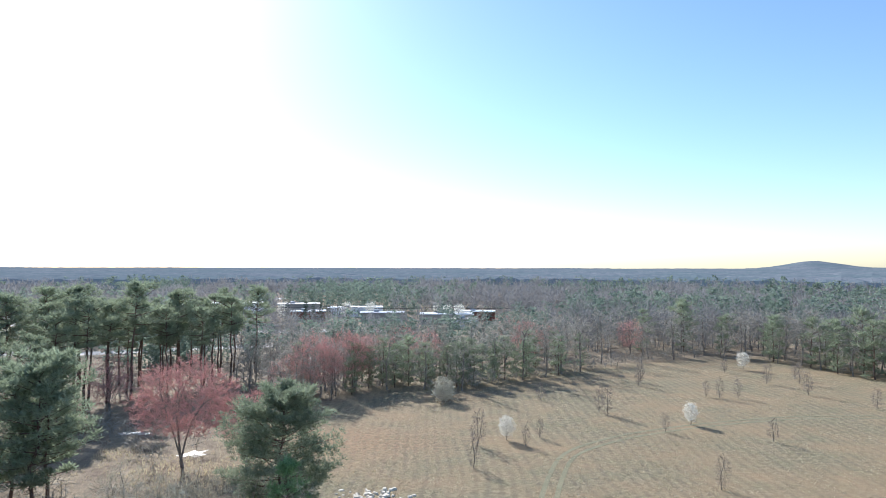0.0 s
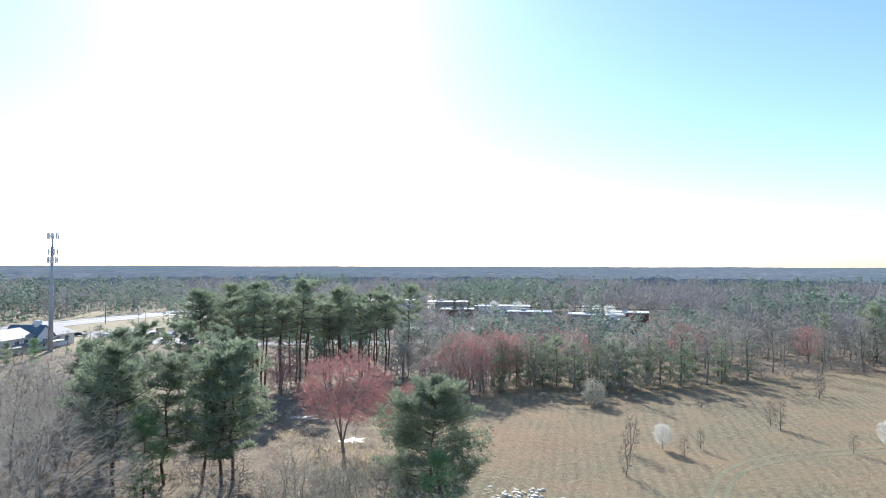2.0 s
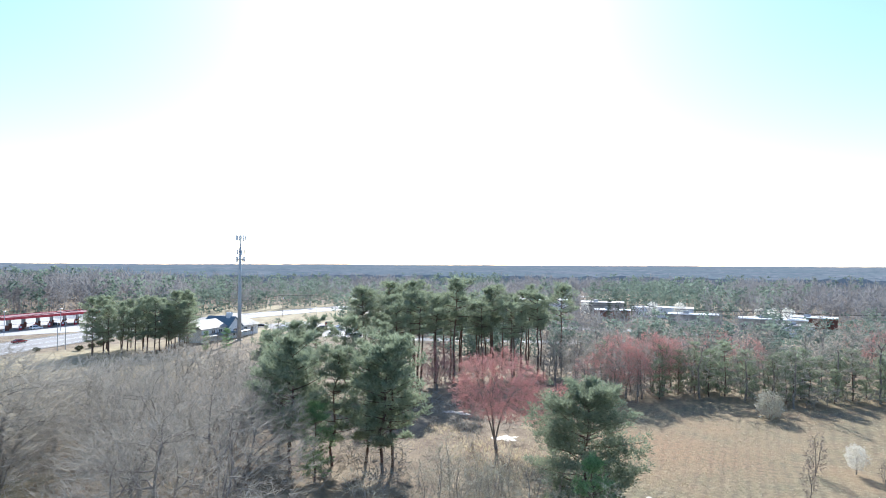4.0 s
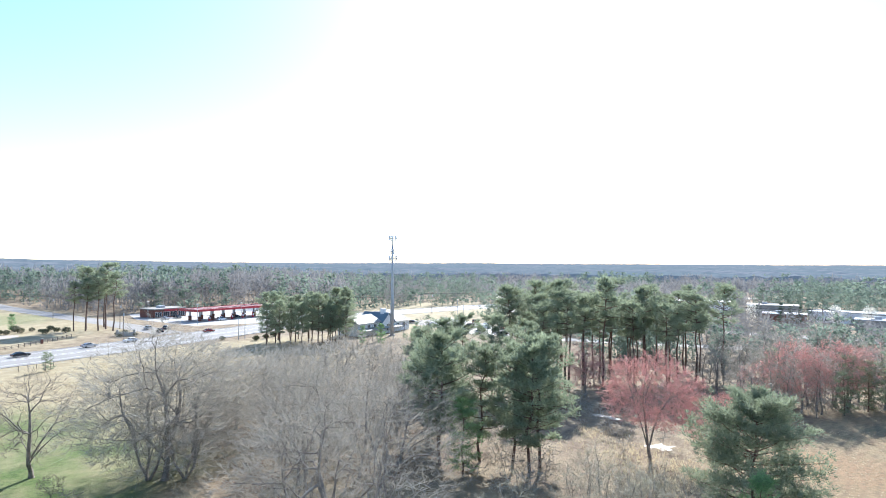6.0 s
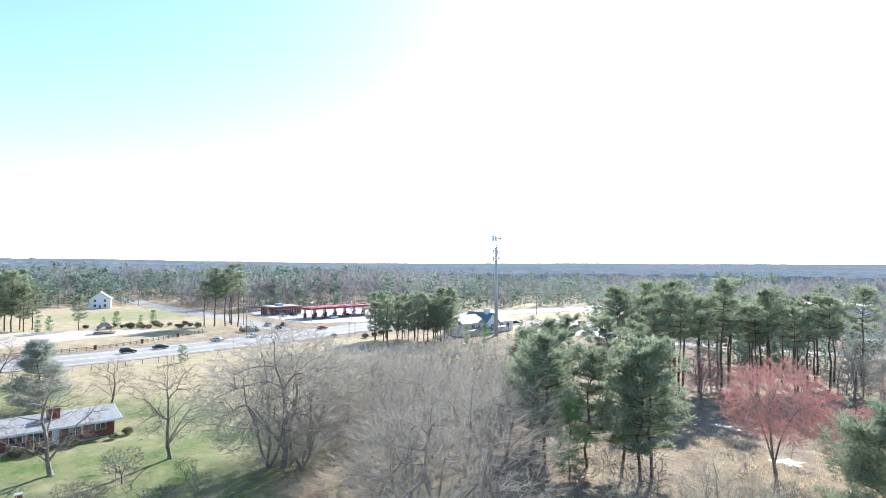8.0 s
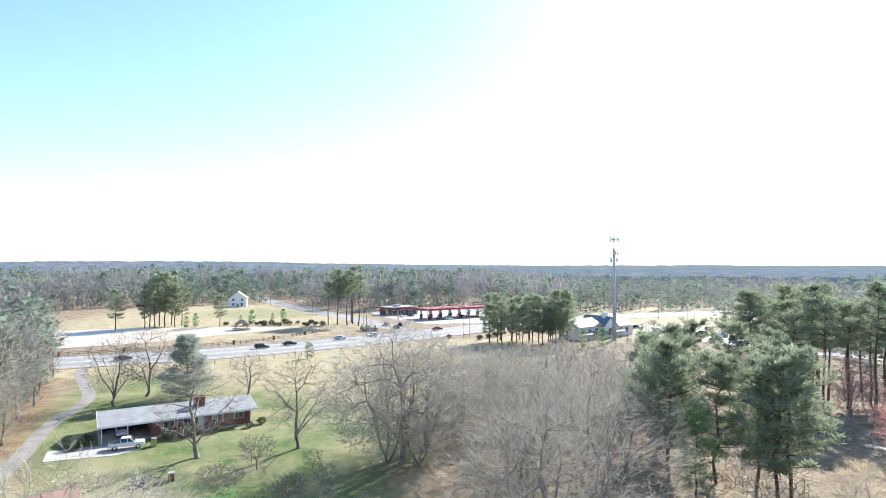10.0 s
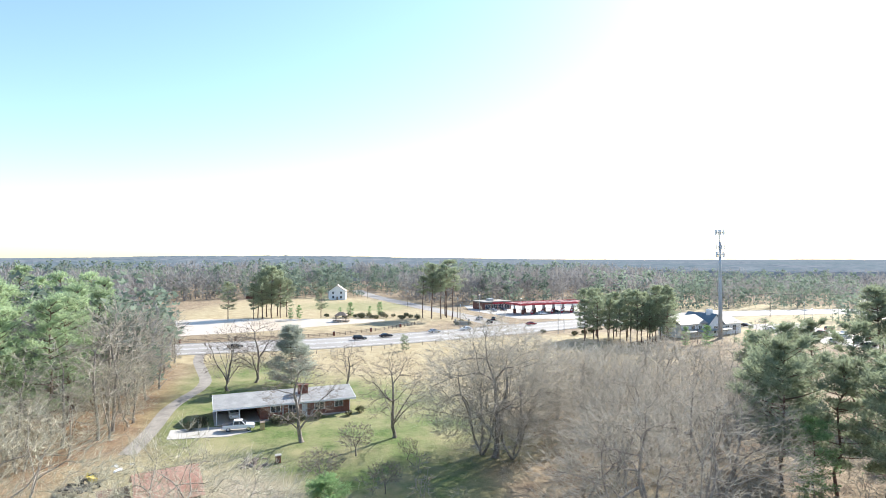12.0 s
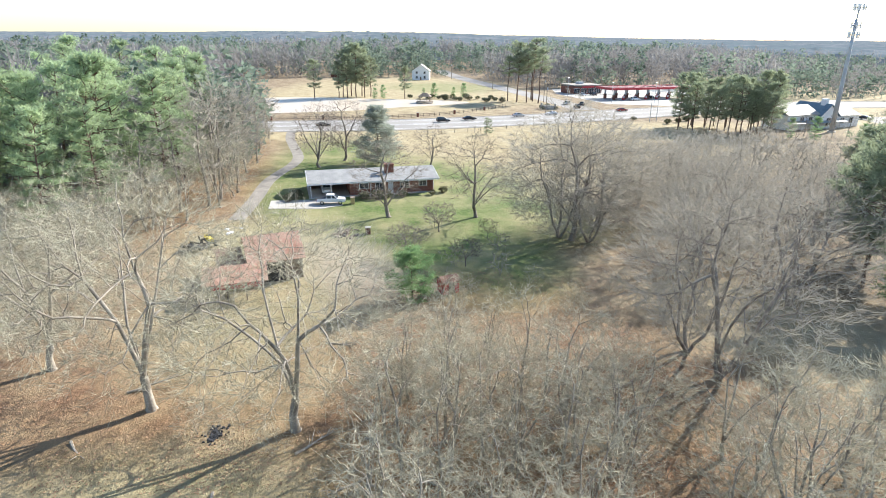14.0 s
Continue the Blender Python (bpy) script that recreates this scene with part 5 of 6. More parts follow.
    part("lid", Build().box(-0.55, -0.4, 1.15, 0.55, 0.4, 1.22), WOOD, h)


build_yard_clutter()
HEDGE = surface("dull_green_leaves", (0.06, 0.07, 0.035), (0.15, 0.15, 0.085), 0.6, 0.7, bump=0, island=0.3, through=0.2)


def leafy_bush(name, seed, wide, high, leaf, label, category="bush"):
    rng = random.Random(seed)
    wood, crown = Build(), Build()
    for i in range(9):
        a = rng.uniform(0, 6.3)
        tip = Vector((math.cos(a) * wide * 0.35, math.sin(a) * wide * 0.35, high * rng.uniform(0.6, 0.9)))
        wood.spike(Vector((math.cos(a) * 0.1, math.sin(a) * 0.1, -0.05)), tip, 0.04)
    for i in range(420):
        d = Vector((rng.gauss(0, 1), rng.gauss(0, 1), rng.gauss(0.2, 0.8))).normalized() * rng.uniform(0.55, 1.0)
        c = Vector((d.x * wide / 2, d.y * wide / 2, high * 0.5 + d.z * high * 0.5))
        w = Vector((rng.gauss(0, 1), rng.gauss(0, 1), rng.gauss(0.3, 1))).normalized()
        s = w.orthogonal().normalized() * 0.09
        crown.blade(c, c + w * rng.uniform(0.2, 0.4), s)
    root = tagged(new(name), label, category)
    part("stems", wood, BARK, root)
    part("crown", crown, leaf, root)
    return root


BUSH = [leafy_bush("bush", 1 + i, 2.2, 1.5, HEDGE, "clipped dull green bush against the brick wall") for i in range(2)]
plant(BUSH, [(-105.2, 4.4, 1.0), (-105.2, 6.6, 1.1), (-105.6, 8.5, 0.9), (-106, 11.5, 0.8), (-106.6, 17, 0.7), (-108, 19.2, 0.8), (-107, -7.5, 1.2), (-105.5, -8.8, 1.0)], "bushes round the house")
CEDAR = [pine_tree("cedar_tree", 150, 12, 0.03, 0.46, 96, 24, 12, 0.6, GREY_NEEDLE, ragged=0.3, label="grey-green pointed cedar behind the house", narrow=2, category="cedar tree")]
plant(CEDAR, [(-136.7, 9.2, 1.12)], "cedars")
plant(EDGE_PINE, [(-175.2, 44.2, 0.42), (-175.8, 45.4, 0.36)], "small pines beside the highway")


# ---- highway side ----
def build_post_fence():
    """The estate fence before the pond: brick piers, posts and two rails."""
    f = thing("fence", "dark post and rail fence with brick piers before the pond", "fence", pose(0, 0, 0))
    line = curve_through([(-213.5, -40), (-214, 0), (-216, 24), (-222, 40), (-233, 56), (-246, 70)], 2.4)
    for i, p in enumerate(line):
        if i % 7 == 0:
            pier = part("pier", Build().box(p.x - 0.35, p.y - 0.35, 0, p.x + 0.35, p.y + 0.35, 1.5), BRICK, f, "square brick pier")
            part("cap", Build().box(p.x - 0.43, p.y - 0.43, 1.5, p.x + 0.43, p.y + 0.43, 1.62), CONCRETE, pier)
        else:
            part("post", Build().box(p.x - 0.08, p.y - 0.08, 0, p.x + 0.08, p.y + 0.08, 1.25), WOOD, f)
        if i:
            q = line[i - 1]
            for z in (0.5, 1.0):
                part("rail", Build().tube([q + Vector((0, 0, z)), p + Vector((0, 0, z))], [0.07, 0.07], 4), WOOD, f)
    g = thing("wire_fence", "thin wire fence on wooden posts along the pasture", "fence", pose(0, 0, 0))
    line = curve_through([(-178, -10), (-177, 14), (-178, 31), (-183, 48), (-188, 63), (-191, 80)], 4.0)
    for i, p in enumerate(line):
        part("post", Build().tube([p, p + Vector((0, 0, 1.3))], [0.09, 0.07], 6, cap=True), WOOD, g)
        if i:
            for z in (0.5, 0.85, 1.2):
                part("wire", Build().tube([line[i - 1] + Vector((0, 0, z)), p + Vector((0, 0, z))], [0.012, 0.012], 3), GREY_METAL, g)


build_post_fence()


def build_gazebo():
    g = thing("gazebo", "dark wooden gazebo on a deck over the pond's bank", "gazebo", pose(-263.5, 38.5, 0, 0, 0, 75))
    part("deck", Build().box(-3.6, -2.2, 0.5, 3.6, 2.2, 0.66), WOOD, g)
    for x in (-3.3, 0, 3.3):
        for y in (-2.0, 2.0):
            part("pile", Build().box(x - 0.1, y - 0.1, -0.3, x + 0.1, y + 0.1, 0.5), WOOD, g)
    for x in (-2.2, 2.2):
        for y in (-1.9, 1.9):
            part("post", Build().box(x - 0.09, y - 0.09, 0.66, x + 0.09, y + 0.09, 2.9), WOOD, g)
    for y in (-2.1, 2.1):
        part("railing", Build().box(-3.5, y - 0.04, 1.45, 3.5, y + 0.04, 1.55).box(-3.5, y - 0.03, 1.0, 3.5, y + 0.03, 1.06), WOOD, g)
    b = Build().solid([(-2.8, -2.5, 2.85), (2.8, -2.5, 2.85), (2.8, 2.5, 2.85), (-2.8, 2.5, 2.85)], [(-0.9, -0.3, 4.3), (0.9, -0.3, 4.3), (0.9, 0.3, 4.3), (-0.9, 0.3, 4.3)])
    part("roof", b, WOOD, g, "weathered hipped roof")


build_gazebo()


def build_white_house():
    h = thing("house", "white two-storey house with a steep gable beyond the meadow", "house", pose(-402, 56, 0, 0, 0, 78))
    # the gable looks to -y
    b = Build().solid([(-5.6, 0, 0), (5.6, 0, 0), (5.6, 0, 5.6), (0, 0, 9.6), (-5.6, 0, 5.6)], [(-5.6, 12, 0), (5.6, 12, 0), (5.6, 12, 5.6), (0, 12, 9.6), (-5.6, 12, 5.6)])
    part("wall", b, WHITE, h)
    r = Build()
    for s in (-1, 1):
        r.solid([(s * 6.1, -0.5, 5.3), (0, -0.5, 9.66), (0, -0.5, 9.9), (s * 6.1, -0.5, 5.55)], [(s * 6.1, 12.5, 5.3), (0, 12.5, 9.66), (0, 12.5, 9.9), (s * 6.1, 12.5, 5.55)])
    part("roof", r, SAND, h, "tan shingled gable roof")
    for x in (-3.2, 2.0):
        window(h, x, 1.0, x + 1.2, 2.6, 0)
        window(h, x, 4.0, x + 1.2, 5.4, 0)
    part("door", Build().box(-0.5, -0.05, 0, 0.5, 0, 2.1), WOOD, h)
    for x, y, w, d, hh in ((-396, 10, 9, 6, 3.0), (-430, 2, 8, 5, 2.8)):
        s = thing("outbuilding", "low brown outbuilding beyond the meadow", "outbuilding", pose(x, y, 0, 0, 0, 84))
        part("wall", Build().box(-w / 2, 0, 0, w / 2, d, hh * 0.7), BRICK, s)
        part("roof", gable_roof(-w / 2 - 0.4, w / 2 + 0.4, -0.4, d + 0.4, hh * 0.68, hh), SAND, s)


build_white_house()


def build_station():
    c = thing("fuel_canopy", "long red petrol station canopy on brick pillars", "canopy", pose(-266, 126, 0, 0, 0, 98))
    # x runs along the canopy, -y faces the junction
    part("deck", Build().box(0, 0, 4.75, 44, 14, 5.4), surface("dull_red_roof", (0.26, 0.12, 0.12), (0.38, 0.2, 0.2), 0.3, 0.7), c, "dull red canopy roof")
    for a in ((-0.06, -0.06, 44.06, 0), (-0.06, 14, 44.06, 14.06), (-0.06, 0, 0, 14), (44, 0, 44.06, 14)):
        part("fascia", Build().box(a[0], a[1], 4.6, a[2], a[3], 5.6), RED_PAINT, c, "red fascia band")
    for i in range(11):
        part("roof_rib", Build().box(0.3 + i * 4.3, 0.3, 5.45, 0.45 + i * 4.3, 13.7, 5.56), RED_PAINT, c)
    for i in range(7):
        for y in (3.2, 10.8):
            x = 3.5 + i * 6.1
            part("pillar", Build().box(x - 0.3, y - 0.3, 0.05, x + 0.3, y + 0.3, 4.75), GREY_METAL, c)
            part("pillar_base", Build().box(x - 0.6, y - 0.45, 0.05, x + 0.6, y + 0.45, 2.2), BRICK, c, "brick pillar base")
    pump = thing("fuel_pump", "red and white fuel pump under the canopy", "fuel pump", pose(-268, 133, 0.05, 0, 0, 98), "pumps under the canopy")
    part("cabinet", Build().box(-0.45, -0.3, 0, 0.45, 0.3, 1.9), RED_PAINT, pump, bevel=0.03)
    part("panel", Build().box(-0.35, -0.33, 0.9, 0.35, -0.3, 1.7), WHITE, pump)
    part("hose", Build().tube([Vector((0.47, 0, 1.5)), Vector((0.7, 0, 0.6)), Vector((0.47, 0, 0.9))], [0.03] * 3, 5), RUBBER, pump)
    way = Vector((math.cos(radians(98)), math.sin(radians(98)), 0))
    for i in range(1, 6):
        for back in (0, 7.6):
            q = Vector((-268, 133, 0)) + way * (i * 6.1) + Vector((-way.y, way.x, 0)) * back
            copy_thing(pump, pose(q.x, q.y, 0.05, 0, 0, 98))
    s = thing("shop", "low brick petrol station shop with a glazed front", "shop", pose(-298, 120, 0, 0, 0, 100))
    part("wall", Build().box(0, 0, 0, 17, 12, 4.0), BRICK, s)
    part("parapet", Build().box(-0.2, -0.2, 4.0, 17.2, 12.2, 4.5), SAND, s, "pale parapet")
    part("sign_band", Build().box(5, -0.5, 3.1, 12, -0.2, 4.1), RED_PAINT, s, "red band over the entrance")
    for i in range(4):
        window(s, 0.6 + i * 4.1, 0.5, 3.9 + i * 4.1, 2.8, 0, rails=2)
    part("roof_unit", Build().box(6, 5, 4.5, 9, 8, 5.6), GREY_METAL, s, bevel=0.05)


build_station()


def build_church():
    c = thing("church", "white church hall with tan and blue-grey gabled roofs", "church", pose(-172.5, 143, 0, 0, 0, 100))
    # x runs along the front, -y faces the wood
    part("wall", Build().box(0, 0, 0, 13, 10, 4.6), WHITE, c)
    part("roof", gable_roof(-0.6, 13.4, -0.6, 10.6, 4.5, 7.2), SAND, c, "tan shingled roof")
    for i in range(3):
        window(c, 1.6 + i * 3.7, 2.2, 3.2 + i * 3.7, 3.9, 0)
    part("porch_roof", Build().solid([(-0.5, -2.6, 2.1), (24, -2.6, 2.1), (24, -2.6, 2.25), (-0.5, -2.6, 2.25)], [(-0.5, 0, 2.7), (24, 0, 2.7), (24, 0, 2.85), (-0.5, 0, 2.85)]), TEAL_ROOF, c, "pale blue-grey porch roof")
    for i in range(7):
        part("porch_post", Build().box(0.2 + i * 3.8, -2.4, 0, 0.4 + i * 3.8, -2.2, 2.1), WHITE, c)
    b = Build().solid([(13, -0.8, 0), (21, -0.8, 0), (21, -0.8, 4.2), (17, -0.8, 7.6), (13, -0.8, 4.2)], [(13, 11, 0), (21, 11, 0), (21, 11, 4.2), (17, 11, 7.6), (13, 11, 4.2)])
    part("wall", b, WHITE, c)
    for s in (-1, 1):
        b = Build().solid([(17 + s * 4.6, -1.3, 3.75), (17, -1.3, 7.66), (17, -1.3, 7.9), (17 + s * 4.6, -1.3, 4.0)], [(17 + s * 4.6, 11.3, 3.75), (17, 11.3, 7.66), (17, 11.3, 7.9), (17 + s * 4.6, 11.3, 4.0)])
        part("roof", b, TEAL_ROOF, c, "dark blue-grey gable roof")
    part("tower", Build().box(16.2, 1.0, 6.0, 17.8, 2.6, 9.4), WHITE, c, "square white chimney tower", bevel=0.04)
    part("wall", Build().box(21, 0, 0, 32, 12, 4.0), WHITE, c)
    b = Build().solid([(20.6, -0.7, 3.9), (32.7, -0.7, 3.9), (32.7, 12.7, 3.9), (20.6, 12.7, 3.9)], [(22, 5.5, 8.2), (27, 5.5, 8.2), (27, 6.5, 8.2), (22, 6.5, 8.2)])
    part("roof", b, SAND, c, "broad tan hipped roof")
    window(c, 16, 1.0, 18, 3.4, -0.8)
    for i in range(2):
        window(c, 23.5 + i * 4, 1.4, 25.2 + i * 4, 3.2, 0)


build_church()


def build_tower():
    t = thing("cell_tower", "grey steel monopole mast with three rings of antennas", "mast", pose(-167.4, 155.2, 0))
    part("pole", Build().tube([Vector((0, 0, 0)), Vector((0, 0, 12)), Vector((0, 0, 24)), Vector((0, 0, 33.5))], [0.75, 0.62, 0.5, 0.4], 14, cap=True), GREY_METAL, t, smooth=True)
    part("top_pole", Build().tube([Vector((0, 0, 33.5)), Vector((0, 0, 37.2))], [0.22, 0.2], 8, cap=True), GREY_METAL, t)
    part("base_plate", Build().tube([Vector((0, 0, 0)), Vector((0, 0, 0.3))], [1.2, 1.2], 14, cap=True), CONCRETE, t)
    for z, r, n in ((29.2, 1.7, 9), (31.8, 1.5, 6), (36.9, 1.9, 9)):
        ring = [Vector((math.cos(a) * r, math.sin(a) * r, z)) for a in (2 * math.pi * k / 3 + 0.4 for k in range(4))]
        frame_ring = part("antenna_frame", Build().tube(ring, [0.12] * 4, 5), GREY_METAL, t)
        for k in range(3):
            part("strut", Build().tube([Vector((0, 0, z)), ring[k]], [0.1, 0.1], 5), GREY_METAL, frame_ring)
        for k in range(n):
            u = 3.0 * k / n
            i = int(u)
            p = ring[i].lerp(ring[i + 1], u - i + 0.12)
            out = Vector((p.x, p.y, 0)).normalized() * 0.15
            q = p + out
            part("antenna", Build().box(q.x - 0.14, q.y - 0.14, z - 0.95, q.x + 0.14, q.y + 0.14, z + 0.95), WHITE, frame_ring, "pale panel antenna")


build_tower()


def build_power_line(spots, high, label):
    tops = []
    for x, y in spots:
        p = thing("utility_pole", label, "utility pole", pose(x, y, 0), "poles of the power line")
        part("pole", Build().tube([Vector((0, 0, -0.2)), Vector((0, 0, high))], [0.17, 0.11], 8, cap=True), WOOD, p)
        part("crossarm", Build().box(-0.07, -1.2, high - 0.75, 0.07, 1.2, high - 0.6), WOOD, p)
        for k in (-1.1, 0, 1.1):
            part("insulator", Build().tube([Vector((0, k, high - 0.6)), Vector((0, k, high - 0.38))], [0.06, 0.04], 6, cap=True), GREY_METAL, p)
        part("transformer", Build().tube([Vector((0.35, 0, high - 2.4)), Vector((0.35, 0, high - 1.5))], [0.24, 0.24], 10, cap=True), GREY_METAL, p)
        tops.append(Vector((x, y, high - 0.36)))
    for a, b in zip(tops, tops[1:]):
        for k, drop in ((-1.1, 0), (0, 0), (1.1, 0), (0, 2.6)):
            line = []
            for i in range(9):
                t = i / 8
                q = a.lerp(b, t) + Vector((0, k, -drop - 1.1 * 4 * t * (1 - t)))
                line.append(q)
            w = Build().tube(line, [0.035] * 9, 4)
            tagged(new("power_line", w.mesh("power_line", DARK)), "dark sagging overhead power line", "cable", group="overhead lines")


build_power_line([(-219, 78), (-214, 128), (-222, 180), (-222, 235), (-216, 290), (-198, 345)], 11.5, "wooden utility pole beside the highway")
build_power_line([(-150, 300), (-100, 292), (-50, 285), (0, 280), (50, 290)], 9.5, "wooden utility pole before far shops")
build_power_line([(-262, 92), (-330, 86), (-410, 78), (-500, 76)], 11.0, "wooden utility pole along the side street")


def street_lamp(x, y, high):
    p = thing("street_lamp", "tall grey metal lamp post beside the pavement", "street lamp", pose(x, y, 0, 0, 0, 40), "lamps round the junction")
    part("post", Build().tube([Vector((0, 0, 0)), Vector((0, 0, high))], [0.12, 0.08], 8, cap=True), GREY_METAL, p)
    part("head", Build().box(-0.2, -0.9, high - 0.1, 0.2, 0.9, high + 0.12), GREY_METAL, p, bevel=0.03)


for x, y in ((-196, 108), (-197, 111), (-255, 121), (-252, 140), (-285, 112), (-170, 200), (-150, 215), (-195, 225)):
    street_lamp(x, y, 9.0)


def build_monument():
    s = thing("entrance_sign", "pale stone entrance sign with a blank face in a shrub bed", "sign", pose(-236, 85, 0, 0, 0, 60))
    part("wall", Build().box(-2.6, -0.3, 0, 2.6, 0.3, 1.5), CONCRETE, s, bevel=0.04)
    for x in (-2.8, 2.8):
        part("pillar", Build().box(x - 0.4, -0.4, 0, x + 0.4, 0.4, 2.4), CONCRETE, s, bevel=0.04)
    plant(BUSH, [(-234, 82, 1.0), (-238, 83, 1.1), (-233.5, 87.5, 0.9), (-240, 86, 1.2), (-191, 112, 1.2), (-193, 117, 1.1), (-196, 122, 1.3), (-200, 104, 1.0)], "bushes at the junction")


build_monument()


def build_far_shop(x, y, w, d, h, turn, label, walls, roof):
    s = thing("shop", label, "commercial building", pose(x, y, 0, 0, 0, turn), "far shops")
    part("wall", Build().box(-w / 2, 0, 0, w / 2, d, h), walls, s)
    part("roof", Build().box(-w / 2 - 0.3, -0.3, h, w / 2 + 0.3, d + 0.3, h + 0.35), roof, s)
    n = int(w / 5)
    for i in range(n):
        a = -w / 2 + w * (i + 0.25) / n
        part("window", Build().box(a, -0.06, 1.0, a + w / n * 0.3, 0.04, 2.4), GLASS, s)
    part("roof_unit", Build().box(-w / 5, d * 0.4, h + 0.35, -w / 5 + 2.5, d * 0.4 + 2, h + 1.5), GREY_METAL, s, bevel=0.05)


for x, y, w, d, h, turn, coat, top in ((-118, 338, 34, 16, 6.5, 20, WHITE, WHITE), (-84, 350, 24, 14, 5.5, 14, SAND, CONCRETE), (-48, 330, 30, 12, 5, 8, WHITE, WHITE), (-30, 300, 22, 10, 4.5, 6, SAND, GREY_METAL),
                                     (2, 292, 26, 10, 4.5, 0, SAND, WHITE), (18, 310, 18, 9, 4.5, -4, BRICK, WHITE), (-70, 312, 18, 9, 4.2, 12, BRICK, WHITE), (10, 270, 12, 8, 4, 0, WHITE, SAND)):
    build_far_shop(x, y, w, d, h, turn, "low flat-roofed pale commercial building among trees", coat, top)
plant(DARKCON, [(-76, 292, 0.75), (-67, 293, 0.8), (-63.5, 294, 0.75), (-60, 293, 0.7), (-56, 294, 0.72), (-47, 296, 0.6)], "row of dark evergreens")
plant(PEAR, [(-82, 306, 1.9), (-50, 312, 1.9), (-38, 316, 2.0), (2, 300, 1.8), (8, 298, 2.1), (-3, 316, 1.7), (-225, 300, 1.9)], "white-blossoming street trees")
plant(BUSHY, [(-110, 172, 0.9)], "pines beside the hayfield")

# pines and young trees round the pond and the junction
plant(TALL, [(-262, 84, 1.05), (-266, 88, 1.15), (-258, 88, 1.05), (-270, 82, 1.1), (-274, 90, 1.15), (-264, 80, 0.95), (-268, 77, 0.9)], "tall pines at the junction")
plant(EDGE_PINE_TALL, [(-288, 6, 1.05), (-291, 10, 1.15), (-293, 4, 1.05), (-296, 8, 1.15), (-290, 14, 1.0), (-297, 13, 1.1), (-294, 17, 0.95), (-287, 2, 0.85), (-288, -9, 0.9), (-283, 32, 0.75)], "tall pines round the pond")
plant(YOUNG, [(-284, 46, 0.7), (-284, 60, 0.65), (-289, 56, 0.45), (-283, 22, 0.6), (-280, 18, 0.55), (-292, 42, 0.4)], "young pines")
plant(BUSH, scatter([(-276, 45), (-290, 30), (-282, 70), (-262, 74), (-264, 64)], 3.0, 31)[:20], "bushes behind the pond", size=(0.9, 1.5))

# ---- traffic ----
for name, label, coat, x, y, turn, kind in (("car", "dark pickup-like estate car on the highway", "black", -203, 36, 96, "estate"), ("car", "black saloon car on the highway", "black", -207, 46, 99, "saloon"), ("car", "silver saloon car on the highway", "silver", -214, 66, 102, "saloon"),
                                            ("car", "white saloon car on the highway", "white", -218, 80, -76, "saloon"), ("car", "dark estate car waiting at the junction", "black", -238, 98, 175, "estate"), ("car", "silver estate car on the side street", "silver", -252, 99, 178, "estate"),
                                            ("car", "black estate car beside the forecourt", "black", -247, 104, 150, "estate"), ("car", "dark red saloon car on the highway", "red", -226, 112, 104, "saloon"), ("car", "white estate car at the fuel pumps", "white", -266, 138, 98, "estate"),
                                            ("car", "black saloon car at the fuel pumps", "black", -274, 150, 98, "saloon"), ("car", "silver saloon car before the shop", "silver", -290, 122, 10, "saloon"), ("car", "black estate car before the shop", "black", -291, 128, 10, "estate"), ("car", "black saloon car on the highway", "black", -196, -4, 90, "saloon")):
    car(name, label, CAR_COATS[coat], pose(x, y, 0.05, 0, 0, turn), kind)
rng = random.Random(12)
for i, (x, y) in enumerate(scatter(LOT, 6.0, 33)[:13]):
    car("car", "parked car in the bright car park", CAR_COATS[("white", "silver", "black", "red")[i % 4]], pose(x, y, 0.03, 0, 0, rng.choice((20, 110, 200))), ("saloon", "estate")[i % 2], group="cars in the car park")


# ---- dry grass ----
def build_tufts(name, outline, count, high, label):
    rng = random.Random(21)
    b = Build()
    xs, ys = [p[0] for p in outline], [p[1] for p in outline]
    while count > 0:
        x, y = rng.uniform(min(xs), max(xs)), rng.uniform(min(ys), max(ys))
        if not inside(x, y, outline) or noise.noise((x * 0.08, y * 0.08, 4)) < rng.uniform(-0.4, 0.3):
            continue
        count -= 1
        for k in range(3):
            a = rng.uniform(0, 6.3)
            q = Vector((x + rng.uniform(-0.25, 0.25), y + rng.uniform(-0.25, 0.25), 0))
            b.blade(q, q + Vector((math.cos(a) * 0.2, math.sin(a) * 0.2, high * rng.uniform(0.5, 1.3))), Vector((math.sin(a), -math.cos(a), 0)) * (0.07 if high < 0.3 else 0.035))
    tagged(new(name, b.mesh(name, STRAW)), label, "grass", kind="stuff")


TRACK = surface("trodden_grass", (0.125, 0.115, 0.06), (0.235, 0.21, 0.12), 0.3, 0.95, fine=4)
TRACK_LINE = [(12, 70), (15.4, 81.3), (19, 89.8), (25, 95.8), (33, 101), (47, 107), (65, 112), (82, 113)]
for off in (0.9, -0.9):
    flat("track", ribbon(TRACK_LINE, off + 0.32, off - 0.32, -0.1, 0.012, 2.0), TRACK, "worn wheel track curving through the hayfield", "track")
build_tufts("dry_grass", [(-20, 80), (-26, 112), (-10, 130), (15, 140), (50, 163), (90, 172), (110, 140), (110, 50), (30, 55), (-5, 62)], 9000, 0.1, "dry tan grass tufts of the hayfield")
build_tufts("creek_grass", [(-26, 70), (-48, 74), (-52, 92), (-30, 100), (-24, 84)], 1800, 0.4, "tall dry grass along the creek")
build_tufts("pasture_grass", [(-122, 30), (-172, 20), (-178, 60), (-160, 100), (-120, 72)], 4000, 0.2, "pale dry pasture grass")


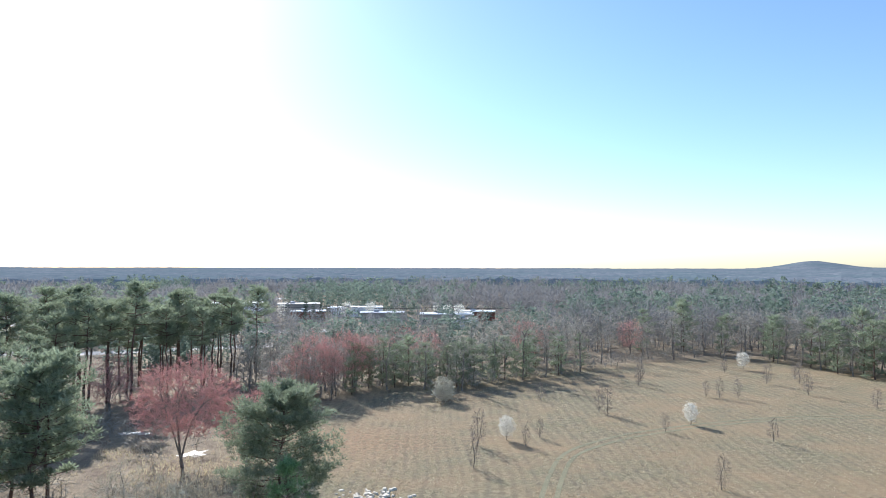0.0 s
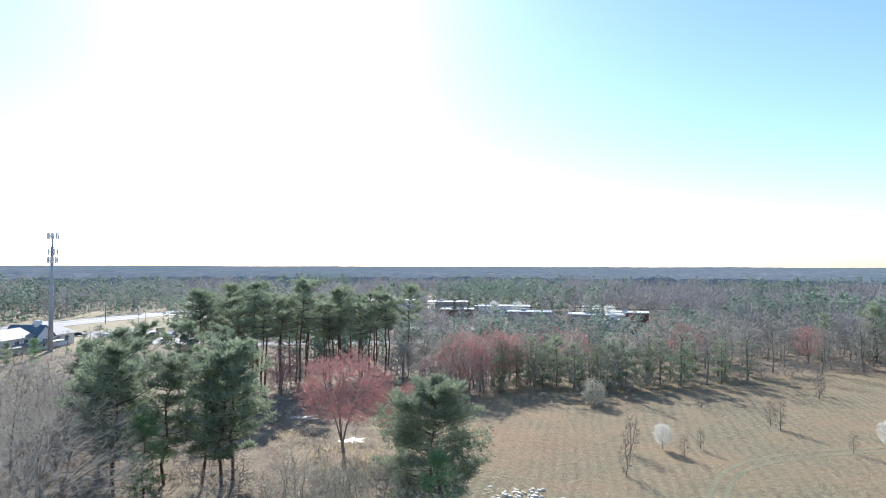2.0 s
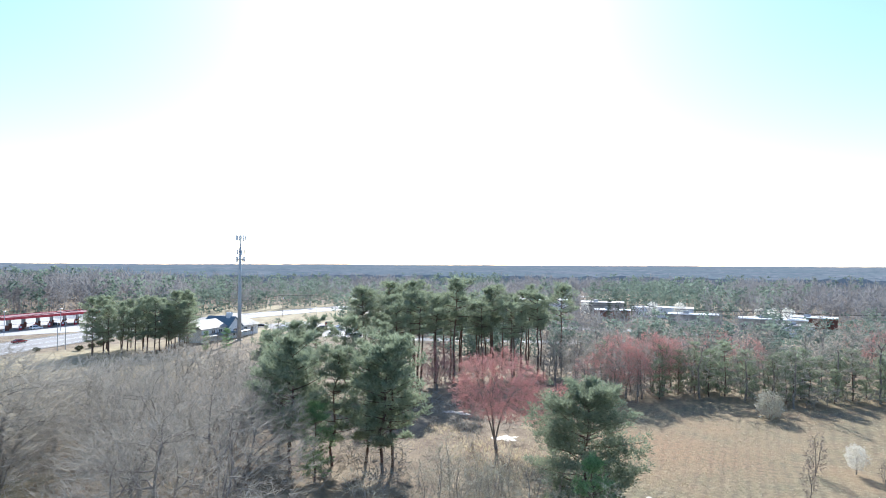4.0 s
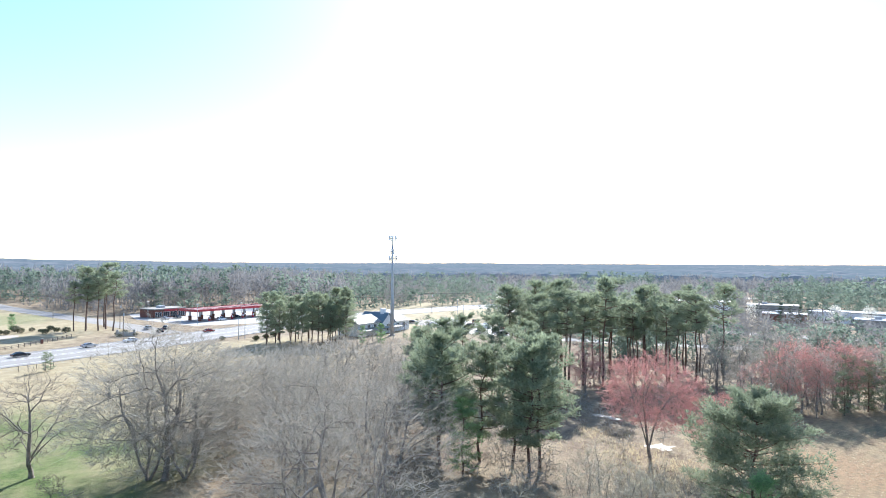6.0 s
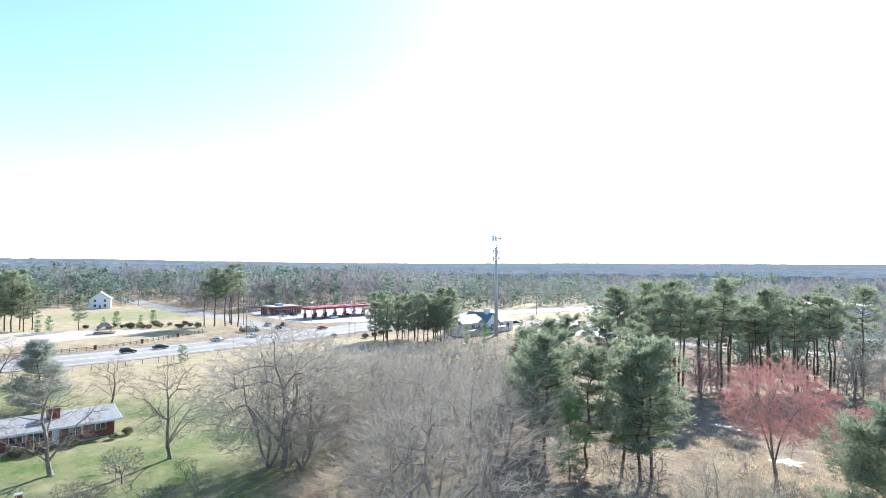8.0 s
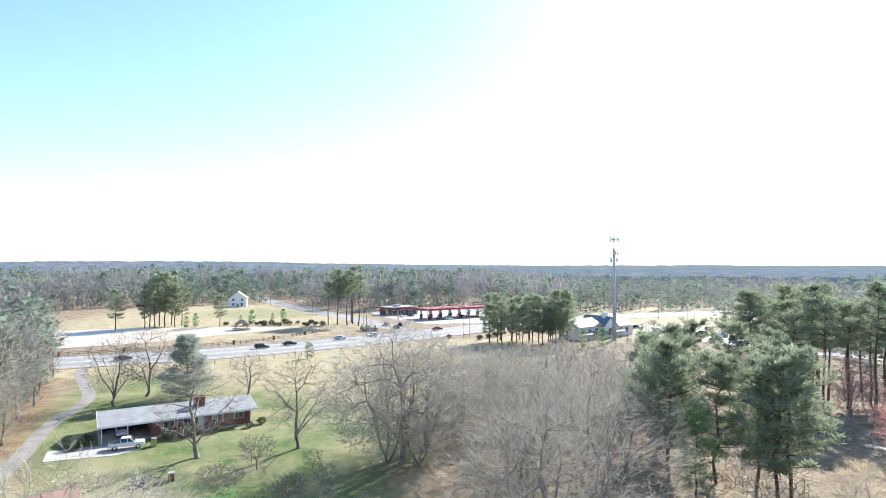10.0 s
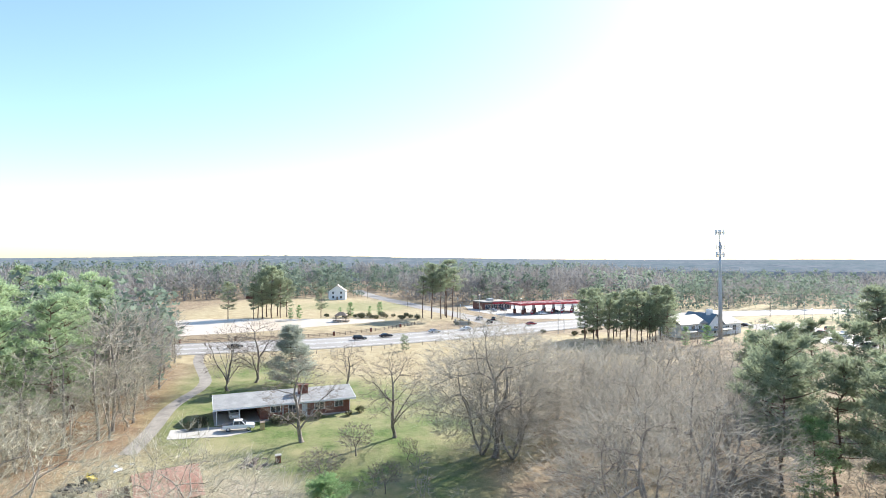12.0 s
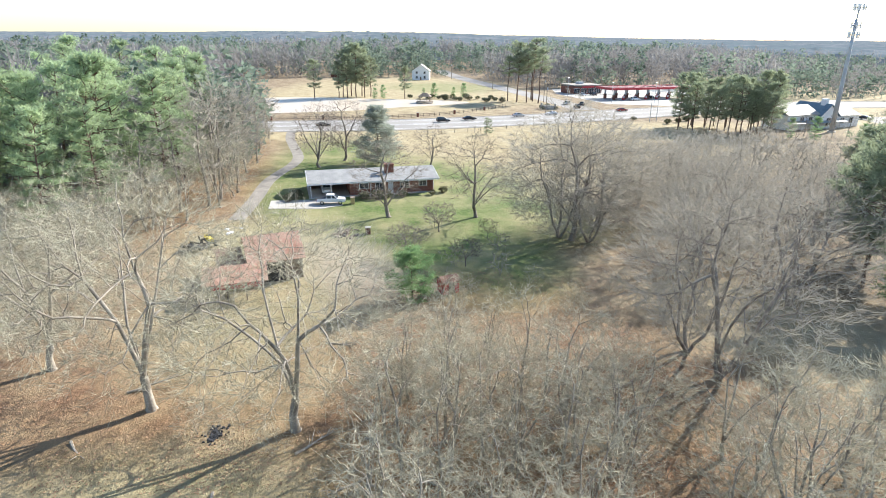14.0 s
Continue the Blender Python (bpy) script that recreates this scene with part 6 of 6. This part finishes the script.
plant(YOUNG, [(-150, 134, 0.75), (-156, 131, 0.6), (-141, 141, 0.65)], "young pines before the church")
plant(MID, [(-160, 139, 0.55), (-157, 146, 0.5), (-158, 152, 0.55), (-159, 162, 0.55), (-161, 168, 0.6), (-157, 173, 0.55)], "bare trees before the church")
plant(EDGE_PINE, [(-163, 164, 0.5), (-163.5, 171, 0.55), (-161, 176, 0.5)], "pines before the church")


def build_litter():
    rng = random.Random(77)
    b = Build()
    for i in range(60000):
        left, far = rng.uniform(48, 122), 24 + 46 * rng.random() ** 0.8
        p = polar(left, far)
        if noise.noise((p.x * 0.15, p.y * 0.15, 8)) < rng.uniform(-0.5, 0.5):
            continue
        a, s = rng.uniform(0, 6.3), rng.uniform(0.04, 0.09)
        u = Vector((math.cos(a), math.sin(a), rng.uniform(-0.3, 0.5))) * s
        p.z = 0.04
        b.blade(p, p + u * 1.6, Vector((-u.y, u.x, rng.uniform(0, 0.05))) * 0.8)
    tagged(new("leaf_litter", b.mesh("leaf_litter", LEAF)), "fallen brown leaves below bare trees", "leaves", kind="stuff")


build_litter()


def fallen_branch(x, y, long, turn, seed):
    rng = random.Random(seed)
    root = thing("fallen_branch", "bleached fallen branch lying on leaf litter", "branch", pose(x, y, 0, 0, 0, turn), "fallen branches")
    line, p, d = [], Vector((0, 0, 0.1)), Vector((1, 0, 0))
    for i in range(6):
        line.append(p.copy())
        d = (d + Vector((0, rng.gauss(0, 0.15), rng.gauss(0, 0.05)))).normalized()
        p = p + d * long / 5
    part("stem", Build().tube(line, [0.11 * (1 - 0.15 * i) for i in range(6)], 6), PALE_BARK, root)
    for i in range(8):
        q = line[rng.randrange(1, 5)]
        mid = q + Vector((rng.uniform(0.3, 0.9), rng.gauss(0, 0.5), rng.uniform(0, 0.3)))
        part("twig", Build().tube([q, mid, mid + Vector((rng.uniform(0.1, 0.7), rng.gauss(0, 0.5), rng.uniform(-0.05, 0.3)))], [0.035, 0.025, 0.008], 4), PALE_BARK, root)


for x, y, long, turn in ((-37, 1, 5, 70), (-34, 3.5, 3.5, 20), (-48, -6, 4, 150), (-46, -18, 5, 100), (-41, 6, 4, 200), (-52, -2, 3, 60), (-36, -4, 3.5, 130), (-33, -9, 4, 15), (-40, -20, 4.5, 40), (-33.5, 1.5, 4, 320), (-31, 6, 3.5, 250)):
    fallen_branch(x, y, long, turn, int(x * y))
g = thing("wooden_gate", "weathered slatted wooden frame leaning by a tree", "gate", pose(-44.5, 4.2, 0, -12, 0, 80))
for x in (-0.7, 0.65):
    part("stile", Build().box(x, -0.04, 0, x + 0.08, 0.04, 1.4), WOOD, g)
for i in range(5):
    part("slat", Build().box(-0.62, -0.03, 0.15 + i * 0.27, 0.65, 0.03, 0.23 + i * 0.27), WOOD, g)
